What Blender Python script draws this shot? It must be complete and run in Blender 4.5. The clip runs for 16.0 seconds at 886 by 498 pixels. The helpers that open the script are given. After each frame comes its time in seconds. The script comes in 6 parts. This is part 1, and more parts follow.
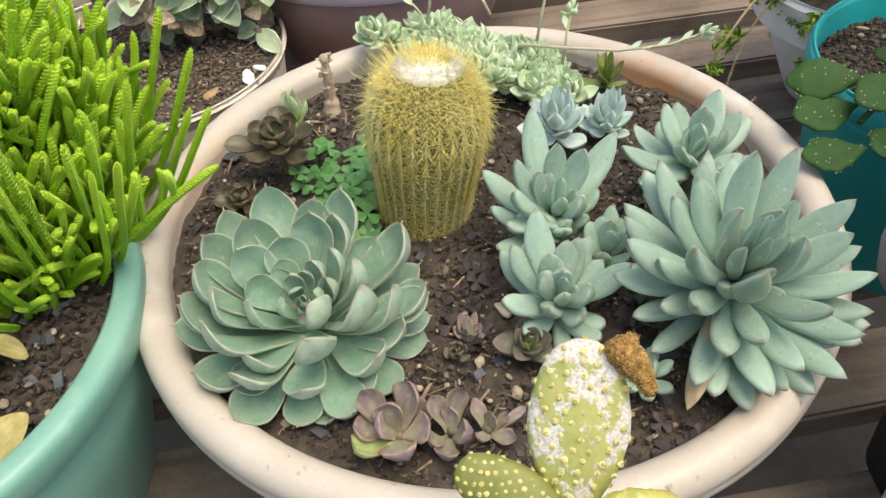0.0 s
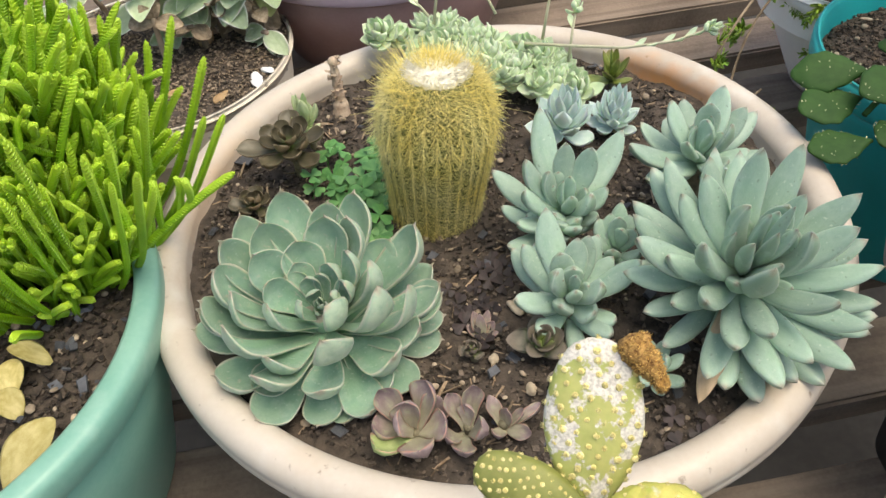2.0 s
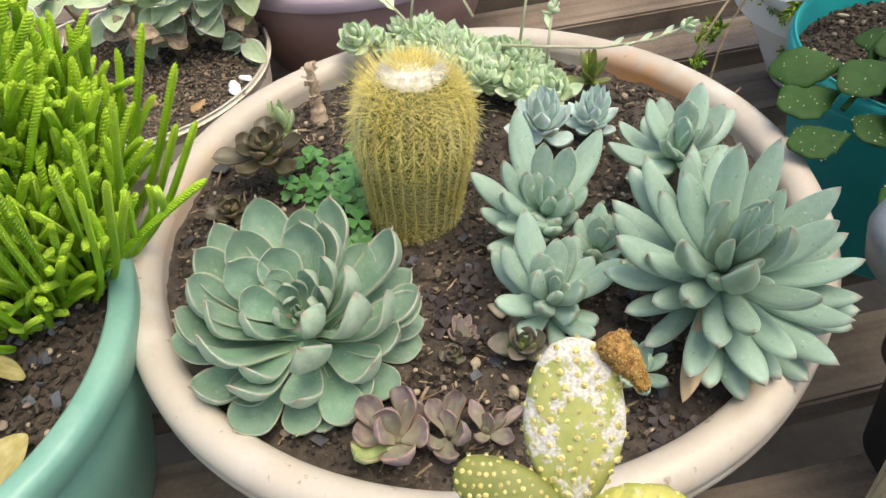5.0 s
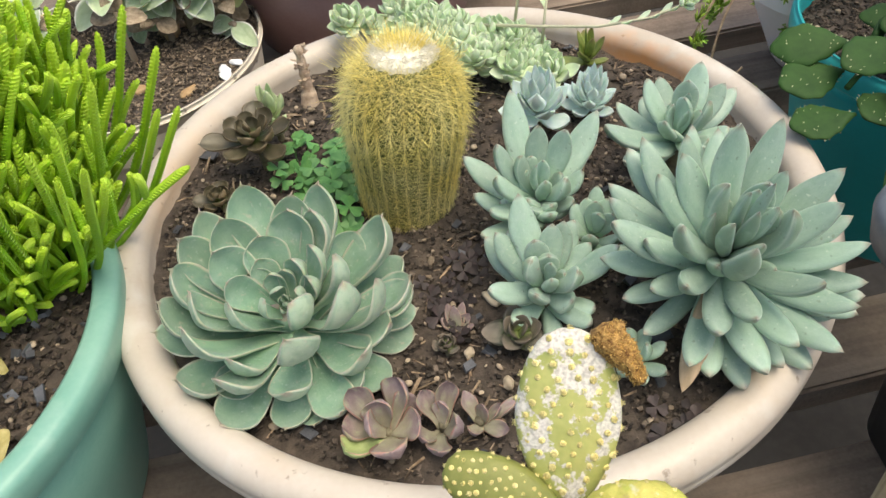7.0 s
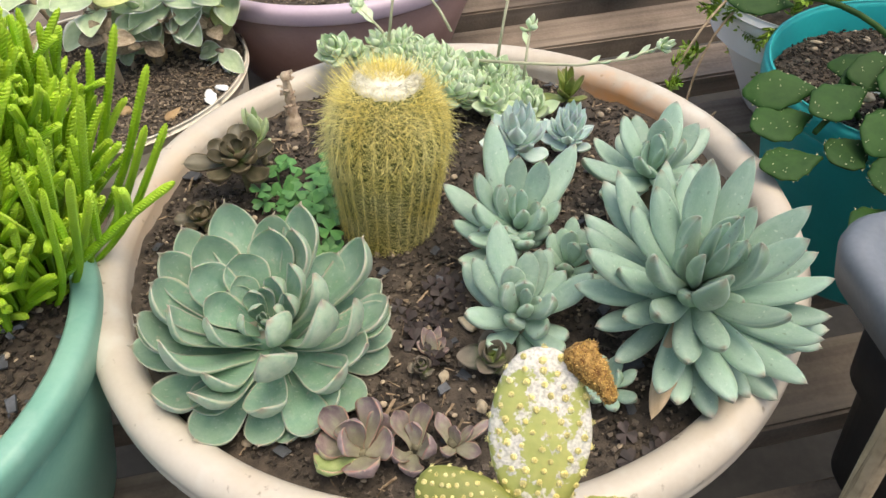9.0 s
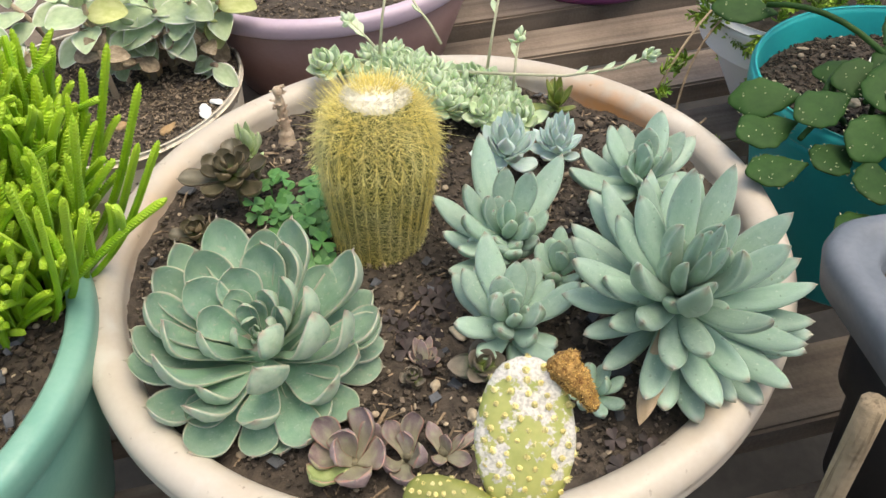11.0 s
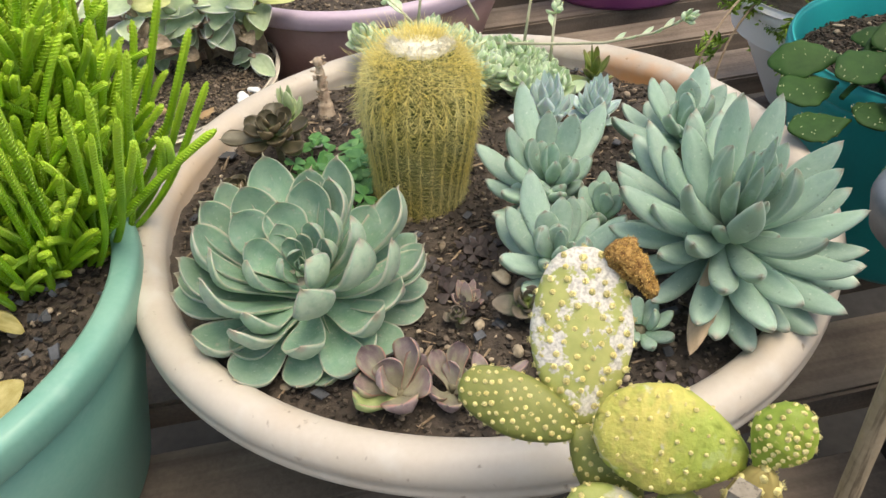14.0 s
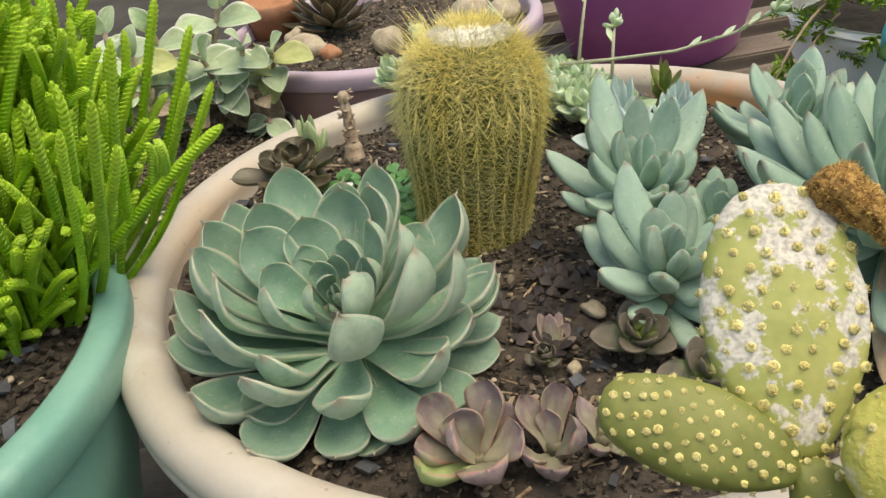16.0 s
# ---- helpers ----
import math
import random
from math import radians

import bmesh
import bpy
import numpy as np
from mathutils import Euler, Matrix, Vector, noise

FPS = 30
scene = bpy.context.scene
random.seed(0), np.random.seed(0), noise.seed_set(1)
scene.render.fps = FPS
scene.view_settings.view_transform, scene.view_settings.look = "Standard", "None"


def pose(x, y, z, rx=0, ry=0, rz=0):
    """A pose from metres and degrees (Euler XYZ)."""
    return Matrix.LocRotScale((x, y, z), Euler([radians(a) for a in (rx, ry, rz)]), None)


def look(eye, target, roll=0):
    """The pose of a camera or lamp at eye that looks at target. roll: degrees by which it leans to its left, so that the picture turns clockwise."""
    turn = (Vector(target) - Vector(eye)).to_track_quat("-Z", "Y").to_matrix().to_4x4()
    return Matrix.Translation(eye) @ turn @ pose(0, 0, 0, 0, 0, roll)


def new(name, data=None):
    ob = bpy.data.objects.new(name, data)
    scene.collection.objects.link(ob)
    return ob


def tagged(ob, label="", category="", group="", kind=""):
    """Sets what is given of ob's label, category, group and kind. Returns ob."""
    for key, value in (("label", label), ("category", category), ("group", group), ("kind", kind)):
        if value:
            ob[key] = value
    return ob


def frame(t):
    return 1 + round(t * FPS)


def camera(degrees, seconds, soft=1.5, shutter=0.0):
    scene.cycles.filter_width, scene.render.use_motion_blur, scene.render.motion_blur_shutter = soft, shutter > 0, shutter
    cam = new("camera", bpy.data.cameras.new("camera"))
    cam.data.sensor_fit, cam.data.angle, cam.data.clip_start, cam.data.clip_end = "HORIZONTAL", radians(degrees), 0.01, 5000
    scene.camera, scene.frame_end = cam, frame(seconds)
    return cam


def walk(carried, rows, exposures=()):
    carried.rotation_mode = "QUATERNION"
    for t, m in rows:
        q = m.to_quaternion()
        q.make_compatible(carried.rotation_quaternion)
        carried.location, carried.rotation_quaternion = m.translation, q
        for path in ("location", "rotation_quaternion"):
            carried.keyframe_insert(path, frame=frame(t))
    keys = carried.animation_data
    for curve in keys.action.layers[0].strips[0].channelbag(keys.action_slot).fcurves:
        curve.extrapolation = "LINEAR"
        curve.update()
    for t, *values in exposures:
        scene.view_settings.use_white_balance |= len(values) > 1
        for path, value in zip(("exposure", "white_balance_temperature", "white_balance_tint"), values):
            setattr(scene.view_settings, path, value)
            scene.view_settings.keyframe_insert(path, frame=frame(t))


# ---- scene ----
cam = camera(57.6, 16.0)
METRES, EYE, TILT, LEAN, TURN = 0.3772, 0.5569, -44.85, 2.94, 0.0
SIDE, BACK = -0.0072, -0.4311
ROWS = [
    (0.0, 0.0, 0.0, 0.0, 0.0, 0.0, -0.0),
    (0.5, -0.0021, -0.0138, 0.0205, 0.17, -0.02, 0.44),
    (1.0, 0.004, -0.0013, 0.0139, 0.03, -0.24, 0.69),
    (1.5, -0.0125, -0.0127, 0.0058, 0.24, -0.47, 0.8),
    (2.0, -0.0104, -0.024, 0.0135, 0.43, -0.55, 1.13),
    (2.5, 0.0063, -0.0161, 0.0133, 0.11, -0.54, 1.61),
    (3.0, 0.0127, -0.0003, 0.0137, -0.16, -0.51, 1.88),
    (3.5, 0.0171, 0.0069, -0.0001, -0.16, -0.36, 1.82),
    (4.0, 0.0125, -0.0101, 0.0042, -0.28, 0.04, 2.17),
    (6.5, 0.0048, 0.0133, 0.0099, -0.38, -0.62, 2.63),
    (7.0, 0.023, 0.0304, 0.0085, -0.19, -1.1, 2.92),
    (7.5, 0.028, 0.0423, 0.0117, -0.5, -1.53, 2.67),
    (8.0, 0.0217, 0.025, -0.0077, -1.39, -0.4, 1.81),
    (8.5, 0.0121, 0.0169, -0.0162, -1.81, 0.3, 1.42),
    (9.0, 0.0169, 0.0067, -0.0134, -1.94, 1.55, 1.04),
    (9.5, 0.0292, -0.0105, -0.0072, -1.75, 1.84, 1.14),
    (10.0, 0.0365, -0.0118, -0.0081, -1.65, 1.83, 1.45),
    (12.5, 0.0213, -0.032, -0.0026, -2.04, 2.65, 2.02),
    (13.0, 0.0038, -0.0526, -0.0103, -2.31, 3.03, 1.37),
    (13.5, -0.0167, -0.0727, -0.0272, -1.7, 4.12, 1.65),
    (14.0, -0.0089, 0.0005, -0.1794, -0.42, 5.36, 1.59),
    (14.5, 0.0427, 0.1079, -0.2521, -0.09, 7.97, 1.68),
    (15.0, 0.0429, 0.2089, -0.2789, 0.99, 13.19, 3.45),
    (15.5, -0.047, 0.2972, -0.3086, 1.24, 13.34, 4.15),
    (16.0, -0.0822, 0.3213, -0.2674, 1.37, 14.12, 4.24),
]
HEAD = pose(SIDE, BACK, EYE, TILT, LEAN, TURN)
STANDS = [(t, HEAD @ pose(METRES * x, METRES * y, METRES * z, 90 + pitch, roll, yaw)) for t, x, y, z, yaw, pitch, roll in ROWS]
# the quick dip at the end
STANDS += [(14.8, look((0.001, -0.464, 0.430), (-0.052, 1.208, -0.667), -6.7)), (15.2, look((-0.020, -0.441, 0.417), (-0.031, 1.258, -0.639), -6.7)),
         (15.8, look((-0.045, -0.422, 0.397), (-0.099, 1.271, -0.666), -7.5))]
walk(cam, sorted(STANDS, key=lambda row: row[0]),
     exposures=[(0.0, 0.73, 7400, 5), (13.5, 0.73, 7450, 5), (14.5, 0.62, 7550, 5), (15.5, 0.62, 7550, 4), (16.0, 0.47, 7850, 2)])

# ---- light ----
world = bpy.data.worlds.new("sky")
scene.world = world
world.use_nodes = True
wn = world.node_tree.nodes
sky = wn.new("ShaderNodeTexSky")
sky.sky_type, sky.sun_disc = 'NISHITA', False
SUN_UP, SUN_ROUND = radians(75), radians(112)
sky.sun_elevation, sky.sun_rotation = SUN_UP, SUN_ROUND
sky.air_density, sky.dust_density = 1.0, 4.0
wn["Background"].inputs["Strength"].default_value = 0.15
world.node_tree.links.new(sky.outputs["Color"], wn["Background"].inputs["Color"])
sun_data = bpy.data.lights.new("sun", 'SUN')
sun_data.energy, sun_data.angle, sun_data.color = 0.85, radians(40), (1.0, 0.95, 0.87)
sun = new("sun", sun_data)
sun.matrix_basis = look((0, 0, 0), (-math.sin(SUN_ROUND) * math.cos(SUN_UP), -math.cos(SUN_ROUND) * math.cos(SUN_UP), -math.sin(SUN_UP)))

# ---- materials ----


def material(name, dark, light, scale=60.0, rough=0.5, bump=0.1, bump_scale=400.0, coat=0.0, sheen=0.0, sss=0.0,
             coords="Object", island=0.0, thing=0.0, detail=4.0):
    """A two-scale mottled material; island and thing vary the brightness from piece to piece."""
    m = bpy.data.materials.new(name)
    m.use_nodes = True
    nt = m.node_tree
    n, l = nt.nodes, nt.links
    b = n["Principled BSDF"]
    b.inputs["Roughness"].default_value = rough
    b.inputs["Coat Weight"].default_value = coat
    b.inputs["Sheen Weight"].default_value = sheen
    if sss:
        b.inputs["Subsurface Weight"].default_value = sss
        b.inputs["Subsurface Radius"].default_value = (0.004, 0.006, 0.002)
        b.inputs["Subsurface Scale"].default_value = 0.6
    tc = n.new("ShaderNodeTexCoord")
    big = n.new("ShaderNodeTexNoise")
    big.inputs["Scale"].default_value, big.inputs["Detail"].default_value = scale, detail
    fine = n.new("ShaderNodeTexNoise")
    fine.inputs["Scale"].default_value, fine.inputs["Detail"].default_value = bump_scale, 3.0
    l.new(tc.outputs[coords], big.inputs["Vector"])
    l.new(tc.outputs[coords], fine.inputs["Vector"])
    ramp = n.new("ShaderNodeValToRGB")
    ramp.color_ramp.elements[0].position, ramp.color_ramp.elements[1].position = 0.32, 0.68
    ramp.color_ramp.elements[0].color, ramp.color_ramp.elements[1].color = (*dark, 1), (*light, 1)
    mix = n.new("ShaderNodeMath")
    mix.operation = 'MULTIPLY_ADD'
    mix.inputs[1].default_value = 0.3
    l.new(fine.outputs["Fac"], mix.inputs[0])
    sub = n.new("ShaderNodeMath")
    sub.operation = 'SUBTRACT'
    sub.inputs[1].default_value = 0.15
    l.new(big.outputs["Fac"], sub.inputs[0])
    l.new(sub.outputs[0], mix.inputs[2])
    l.new(mix.outputs[0], ramp.inputs["Fac"])
    out = ramp.outputs["Color"]
    if island or thing:
        hsv = n.new("ShaderNodeHueSaturation")
        rng = n.new("ShaderNodeMapRange")
        amount = island or thing
        rng.inputs["To Min"].default_value, rng.inputs["To Max"].default_value = 1 - amount, 1 + amount
        if island:
            l.new(n.new("ShaderNodeNewGeometry").outputs["Random Per Island"], rng.inputs["Value"])
        else:
            l.new(n.new("ShaderNodeObjectInfo").outputs["Random"], rng.inputs["Value"])
        l.new(rng.outputs[0], hsv.inputs["Value"])
        l.new(out, hsv.inputs["Color"])
        out = hsv.outputs["Color"]
    l.new(out, b.inputs["Base Color"])
    bp = n.new("ShaderNodeBump")
    bp.inputs["Strength"].default_value, bp.inputs["Distance"].default_value = bump, 0.001
    l.new(fine.outputs["Fac"], bp.inputs["Height"])
    l.new(bp.outputs["Normal"], b.inputs["Normal"])
    return m


def tint_by_uv(m, axis, lo, hi, colour, strength=1.0, power=1.0):
    """Mixes in a colour where the leaf's own coordinate (0: across, 1: along) goes from lo to hi."""
    nt = m.node_tree
    n, l = nt.nodes, nt.links
    b = n["Principled BSDF"]
    src = b.inputs["Base Color"].links[0].from_socket
    uv = n.new("ShaderNodeUVMap")
    sep = n.new("ShaderNodeSeparateXYZ")
    l.new(uv.outputs[0], sep.inputs[0])
    rng = n.new("ShaderNodeMapRange")
    rng.interpolation_type = 'SMOOTHSTEP'
    rng.inputs["From Min"].default_value, rng.inputs["From Max"].default_value = lo, hi
    rng.inputs["To Min"].default_value, rng.inputs["To Max"].default_value = 0.0, strength
    l.new(sep.outputs[axis], rng.inputs["Value"])
    tc = n.new("ShaderNodeTexCoord")
    ns = n.new("ShaderNodeTexNoise")
    ns.inputs["Scale"].default_value = 5.0
    l.new(tc.outputs["Object"], ns.inputs["Vector"])
    mul = n.new("ShaderNodeMath")
    mul.operation = 'MULTIPLY'
    add = n.new("ShaderNodeMath")
    add.operation = 'ADD'
    add.inputs[1].default_value = 0.45
    l.new(ns.outputs["Fac"], add.inputs[0])
    l.new(rng.outputs[0], mul.inputs[0])
    l.new(add.outputs[0], mul.inputs[1])
    mix = n.new("ShaderNodeMix")
    mix.data_type = 'RGBA'
    l.new(mul.outputs[0], mix.inputs[0])
    l.new(src, mix.inputs[6])
    mix.inputs[7].default_value = (*colour, 1)
    l.new(mix.outputs[2], b.inputs["Base Color"])
    return m


def edge(m, width, colour, amount):
    """A coloured margin where the leaf's coordinate across comes near 1."""
    nt = m.node_tree
    n, l = nt.nodes, nt.links
    b = n["Principled BSDF"]
    src = b.inputs["Base Color"].links[0].from_socket
    sep = n.new("ShaderNodeSeparateXYZ")
    l.new(n.new("ShaderNodeUVMap").outputs[0], sep.inputs[0])
    d = n.new("ShaderNodeMath")
    d.operation = 'SUBTRACT'
    d.inputs[1].default_value = 1.0
    l.new(sep.outputs[0], d.inputs[0])
    a = n.new("ShaderNodeMath")
    a.operation = 'ABSOLUTE'
    l.new(d.outputs[0], a.inputs[0])
    rng = n.new("ShaderNodeMapRange")
    rng.inputs["From Min"].default_value, rng.inputs["From Max"].default_value = width, width * 0.2
    rng.inputs["To Max"].default_value = amount
    l.new(a.outputs[0], rng.inputs["Value"])
    mix = n.new("ShaderNodeMix")
    mix.data_type = 'RGBA'
    l.new(rng.outputs[0], mix.inputs[0])
    l.new(src, mix.inputs[6])
    mix.inputs[7].default_value = (*colour, 1)
    l.new(mix.outputs[2], b.inputs["Base Color"])


def patches(m, colour, scale, lo, hi, amount=1.0, coords="Object", narrow=1.0):
    """Irregular stains of another colour, where a noise goes from lo to hi; narrow is a leaf's width over its length."""
    nt = m.node_tree
    n, l = nt.nodes, nt.links
    b = n["Principled BSDF"]
    src = b.inputs["Base Color"].links[0].from_socket
    tc = n.new("ShaderNodeTexCoord")
    ns = n.new("ShaderNodeTexNoise")
    ns.inputs["Scale"].default_value, ns.inputs["Detail"].default_value = scale, 6.0
    mp = n.new("ShaderNodeMapping")
    mp.inputs["Scale"].default_value = (narrow, 1.0, narrow)
    l.new(tc.outputs[coords], mp.inputs["Vector"])
    l.new(mp.outputs[0], ns.inputs["Vector"])
    rng = n.new("ShaderNodeMapRange")
    rng.inputs["From Min"].default_value, rng.inputs["From Max"].default_value = lo, hi
    rng.inputs["To Max"].default_value = amount
    l.new(ns.outputs["Fac"], rng.inputs["Value"])
    mix = n.new("ShaderNodeMix")
    mix.data_type = 'RGBA'
    l.new(rng.outputs[0], mix.inputs[0])
    l.new(src, mix.inputs[6])
    mix.inputs[7].default_value = (*colour, 1)
    l.new(mix.outputs[2], b.inputs["Base Color"])
    return m


def cork(m, dark, light, scale):
    """Crusts of pale cork, more of them towards the top of a pad."""
    nt = m.node_tree
    n, l = nt.nodes, nt.links
    b = n["Principled BSDF"]
    src = b.inputs["Base Color"].links[0].from_socket
    tc = n.new("ShaderNodeTexCoord")
    ns = n.new("ShaderNodeTexNoise")
    ns.inputs["Scale"].default_value, ns.inputs["Detail"].default_value = scale, 9.0
    ns.inputs["Roughness"].default_value = 0.62
    l.new(tc.outputs["Object"], ns.inputs["Vector"])
    sep = n.new("ShaderNodeSeparateXYZ")
    l.new(n.new("ShaderNodeUVMap").outputs[0], sep.inputs[0])
    ad = n.new("ShaderNodeMath")
    ad.operation = 'MULTIPLY_ADD'
    ad.inputs[1].default_value = 0.17
    l.new(sep.outputs[1], ad.inputs[0])
    l.new(ns.outputs["Fac"], ad.inputs[2])
    rng = n.new("ShaderNodeMapRange")
    rng.inputs["From Min"].default_value, rng.inputs["From Max"].default_value = 0.600, 0.630
    rng.inputs["To Max"].default_value = 0.95
    l.new(ad.outputs[0], rng.inputs["Value"])
    grain = n.new("ShaderNodeTexNoise")
    grain.inputs["Scale"].default_value, grain.inputs["Detail"].default_value = 650, 4.0
    l.new(tc.outputs["Object"], grain.inputs["Vector"])
    ramp = n.new("ShaderNodeValToRGB")
    ramp.color_ramp.elements[0].position, ramp.color_ramp.elements[1].position = 0.33, 0.60
    ramp.color_ramp.elements[0].color, ramp.color_ramp.elements[1].color = (*dark, 1), (*light, 1)
    l.new(grain.outputs["Fac"], ramp.inputs["Fac"])
    mix = n.new("ShaderNodeMix")
    mix.data_type = 'RGBA'
    l.new(rng.outputs[0], mix.inputs[0])
    l.new(src, mix.inputs[6])
    l.new(ramp.outputs["Color"], mix.inputs[7])
    l.new(mix.outputs[2], b.inputs["Base Color"])


def streaks(m, colour, stretch, lo, hi, amount):
    """Grain lines of another colour, drawn out along the thing by the three scales in stretch."""
    nt = m.node_tree
    n, l = nt.nodes, nt.links
    b = n["Principled BSDF"]
    src = b.inputs["Base Color"].links[0].from_socket
    mp = n.new("ShaderNodeMapping")
    mp.inputs["Scale"].default_value = stretch
    l.new(n.new("ShaderNodeTexCoord").outputs["Object"], mp.inputs["Vector"])
    ns = n.new("ShaderNodeTexNoise")
    ns.inputs["Scale"].default_value, ns.inputs["Detail"].default_value = 1.0, 7.0
    ns.inputs["Roughness"].default_value = 0.6
    l.new(mp.outputs[0], ns.inputs["Vector"])
    rng = n.new("ShaderNodeMapRange")
    rng.inputs["From Min"].default_value, rng.inputs["From Max"].default_value = lo, hi
    rng.inputs["To Max"].default_value = amount
    l.new(ns.outputs["Fac"], rng.inputs["Value"])
    mix = n.new("ShaderNodeMix")
    mix.data_type = 'RGBA'
    l.new(rng.outputs[0], mix.inputs[0])
    l.new(src, mix.inputs[6])
    mix.inputs[7].default_value = (*colour, 1)
    l.new(mix.outputs[2], b.inputs["Base Color"])


M_CREAM = material("cream_plastic", (0.55, 0.48, 0.405), (0.63, 0.565, 0.495), 9, 0.42, 0.05, 300, coat=0.1)
patches(M_CREAM, (0.55, 0.42, 0.30), 22, 0.58, 0.80, 0.5)
patches(M_CREAM, (0.24, 0.18, 0.13), 130, 0.66, 0.72, 0.7)
streaks(M_CREAM, (0.46, 0.36, 0.26), (14.0, 14.0, 60.0), 0.56, 0.72, 0.5)
patches(M_CREAM, (0.70, 0.67, 0.62), 35, 0.55, 0.7, 0.5)
M_MINT = material("mint_plastic", (0.18, 0.40, 0.325), (0.24, 0.465, 0.385), 14, 0.42, 0.06, 260, coat=0.1)
patches(M_MINT, (0.42, 0.62, 0.54), 40, 0.6, 0.8, 0.4)
M_TEAL = material("teal_plastic", (0.010, 0.39, 0.41), (0.014, 0.46, 0.48), 12, 0.38, 0.05, 260)
M_LILAC = material("lilac_plastic", (0.55, 0.42, 0.52), (0.62, 0.50, 0.60), 12, 0.4, 0.05, 260)
M_BROWN_POT = material("brown_plastic", (0.33, 0.20, 0.195), (0.41, 0.265, 0.255), 14, 0.5, 0.06, 260)
M_MAGENTA = material("magenta_plastic", (0.40, 0.10, 0.31), (0.48, 0.15, 0.38), 12, 0.38, 0.05, 260)
M_WHITE_POT = material("white_plastic", (0.88, 0.88, 0.88), (0.94, 0.94, 0.94), 14, 0.45, 0.05, 260)
M_GREY_POT = material("grey_plastic", (0.13, 0.15, 0.185), (0.20, 0.22, 0.26), 18, 0.5, 0.08, 260)
M_BLACK_POT = material("black_plastic", (0.034, 0.036, 0.041), (0.056, 0.059, 0.066), 18, 0.5, 0.06, 260)
M_SOIL = material("potting_soil", (0.040, 0.031, 0.025), (0.105, 0.083, 0.065), 110, 0.95, 0.9, 700, detail=8)
M_CHIP = material("soil_chips", (0.038, 0.030, 0.024), (0.120, 0.094, 0.073), 260, 0.9, 0.6, 900, island=0.9)
M_STRAW_CHIP = material("dry_bark_chips", (0.07, 0.052, 0.038), (0.25, 0.195, 0.14), 260, 0.9, 0.6, 900, island=0.9)
M_DARK_CHIP = material("dark_soil_chips", (0.022, 0.016, 0.012), (0.09, 0.068, 0.05), 260, 0.9, 0.6, 900, island=0.75)
M_PEBBLE = material("pebbles", (0.22, 0.17, 0.12), (0.42, 0.34, 0.25), 120, 0.8, 0.4, 700, island=0.5)
M_TWIG = material("dry_straw", (0.16, 0.11, 0.07), (0.36, 0.27, 0.18), 200, 0.9, 0.3, 700, island=0.5)
M_SLATE = material("slate_chips", (0.05, 0.055, 0.065), (0.10, 0.105, 0.12), 120, 0.7, 0.4, 700, island=0.4)
M_WOOD = material("weathered_wood", (0.122, 0.094, 0.072), (0.265, 0.208, 0.162), 9, 0.85, 0.5, 300, thing=0.25)
streaks(M_WOOD, (0.06, 0.044, 0.034), (2.5, 70.0, 60.0), 0.50, 0.72, 0.5)
streaks(M_WOOD, (0.32, 0.27, 0.22), (1.6, 45.0, 60.0), 0.52, 0.75, 0.45)

M_ECH = material("echeveria_leaf", (0.165, 0.30, 0.205), (0.275, 0.41, 0.29), 1.8, 0.42, 0.14, 40, thing=0.15, sss=0.15, sheen=0.12)
# deeper green towards the base stands in for shading in the leaf's channel
tint_by_uv(M_ECH, 1, 0.55, 0.0, (0.20, 0.36, 0.22), 0.6)
tint_by_uv(M_ECH, 0, 1.0, 1.25, (0.47, 0.55, 0.41), 0.9)
tint_by_uv(M_ECH, 1, 0.6, 1.0, (0.37, 0.51, 0.39), 0.5)
edge(M_ECH, 0.11, (0.62, 0.56, 0.45), 0.68)
tint_by_uv(M_ECH, 1, 0.965, 1.0, (0.50, 0.30, 0.25), 0.6)
patches(M_ECH, (0.40, 0.51, 0.43), 5, 0.5, 0.75, 0.5, narrow=0.45)
patches(M_ECH, (0.54, 0.44, 0.37), 13, 0.61, 0.74, 0.5, narrow=0.45)
patches(M_ECH, (0.15, 0.28, 0.19), 4, 0.55, 0.72, 0.5, narrow=0.45)
patches(M_ECH, (0.52, 0.59, 0.51), 24, 0.62, 0.70, 0.4, narrow=0.45)
patches(M_ECH, (0.15, 0.29, 0.22), 9, 0.52, 0.68, 0.45, narrow=0.45)
M_PACHY = material("pachyphytum_leaf", (0.265, 0.40, 0.315), (0.41, 0.545, 0.45), 1.6, 0.40, 0.10, 40, thing=0.2, sss=0.1, sheen=0.08)
# darker base paints in the shade between the leaves
tint_by_uv(M_PACHY, 1, 0.5, 0.0, (0.22, 0.37, 0.22), 0.6)
# greener underside of its own, darkened too for shade on the hanging leaves
tint_by_uv(M_PACHY, 0, 1.0, 1.3, (0.24, 0.36, 0.235), 0.65)
tint_by_uv(M_PACHY, 1, 0.93, 1.0, (0.30, 0.25, 0.20), 0.8)
edge(M_PACHY, 0.07, (0.58, 0.66, 0.55), 0.45)
patches(M_PACHY, (0.53, 0.64, 0.54), 5, 0.54, 0.72, 0.45, narrow=0.25)
patches(M_PACHY, (0.15, 0.19, 0.13), 14, 0.655, 0.70, 0.5, narrow=0.25)
patches(M_PACHY, (0.62, 0.68, 0.60), 26, 0.66, 0.71, 0.5, narrow=0.25)
patches(M_PACHY, (0.22, 0.35, 0.25), 3, 0.56, 0.74, 0.4, narrow=0.25)
M_BLUE = material("blue_rosette_leaf", (0.58, 0.73, 0.70), (0.75, 0.86, 0.83), 2.5, 0.55, 0.03, 25, thing=0.1, sss=0.15)
M_AREOLE = material("areole_wool", (0.62, 0.52, 0.24), (0.80, 0.72, 0.44), 200, 0.9, 0.3, 900, island=0.2)
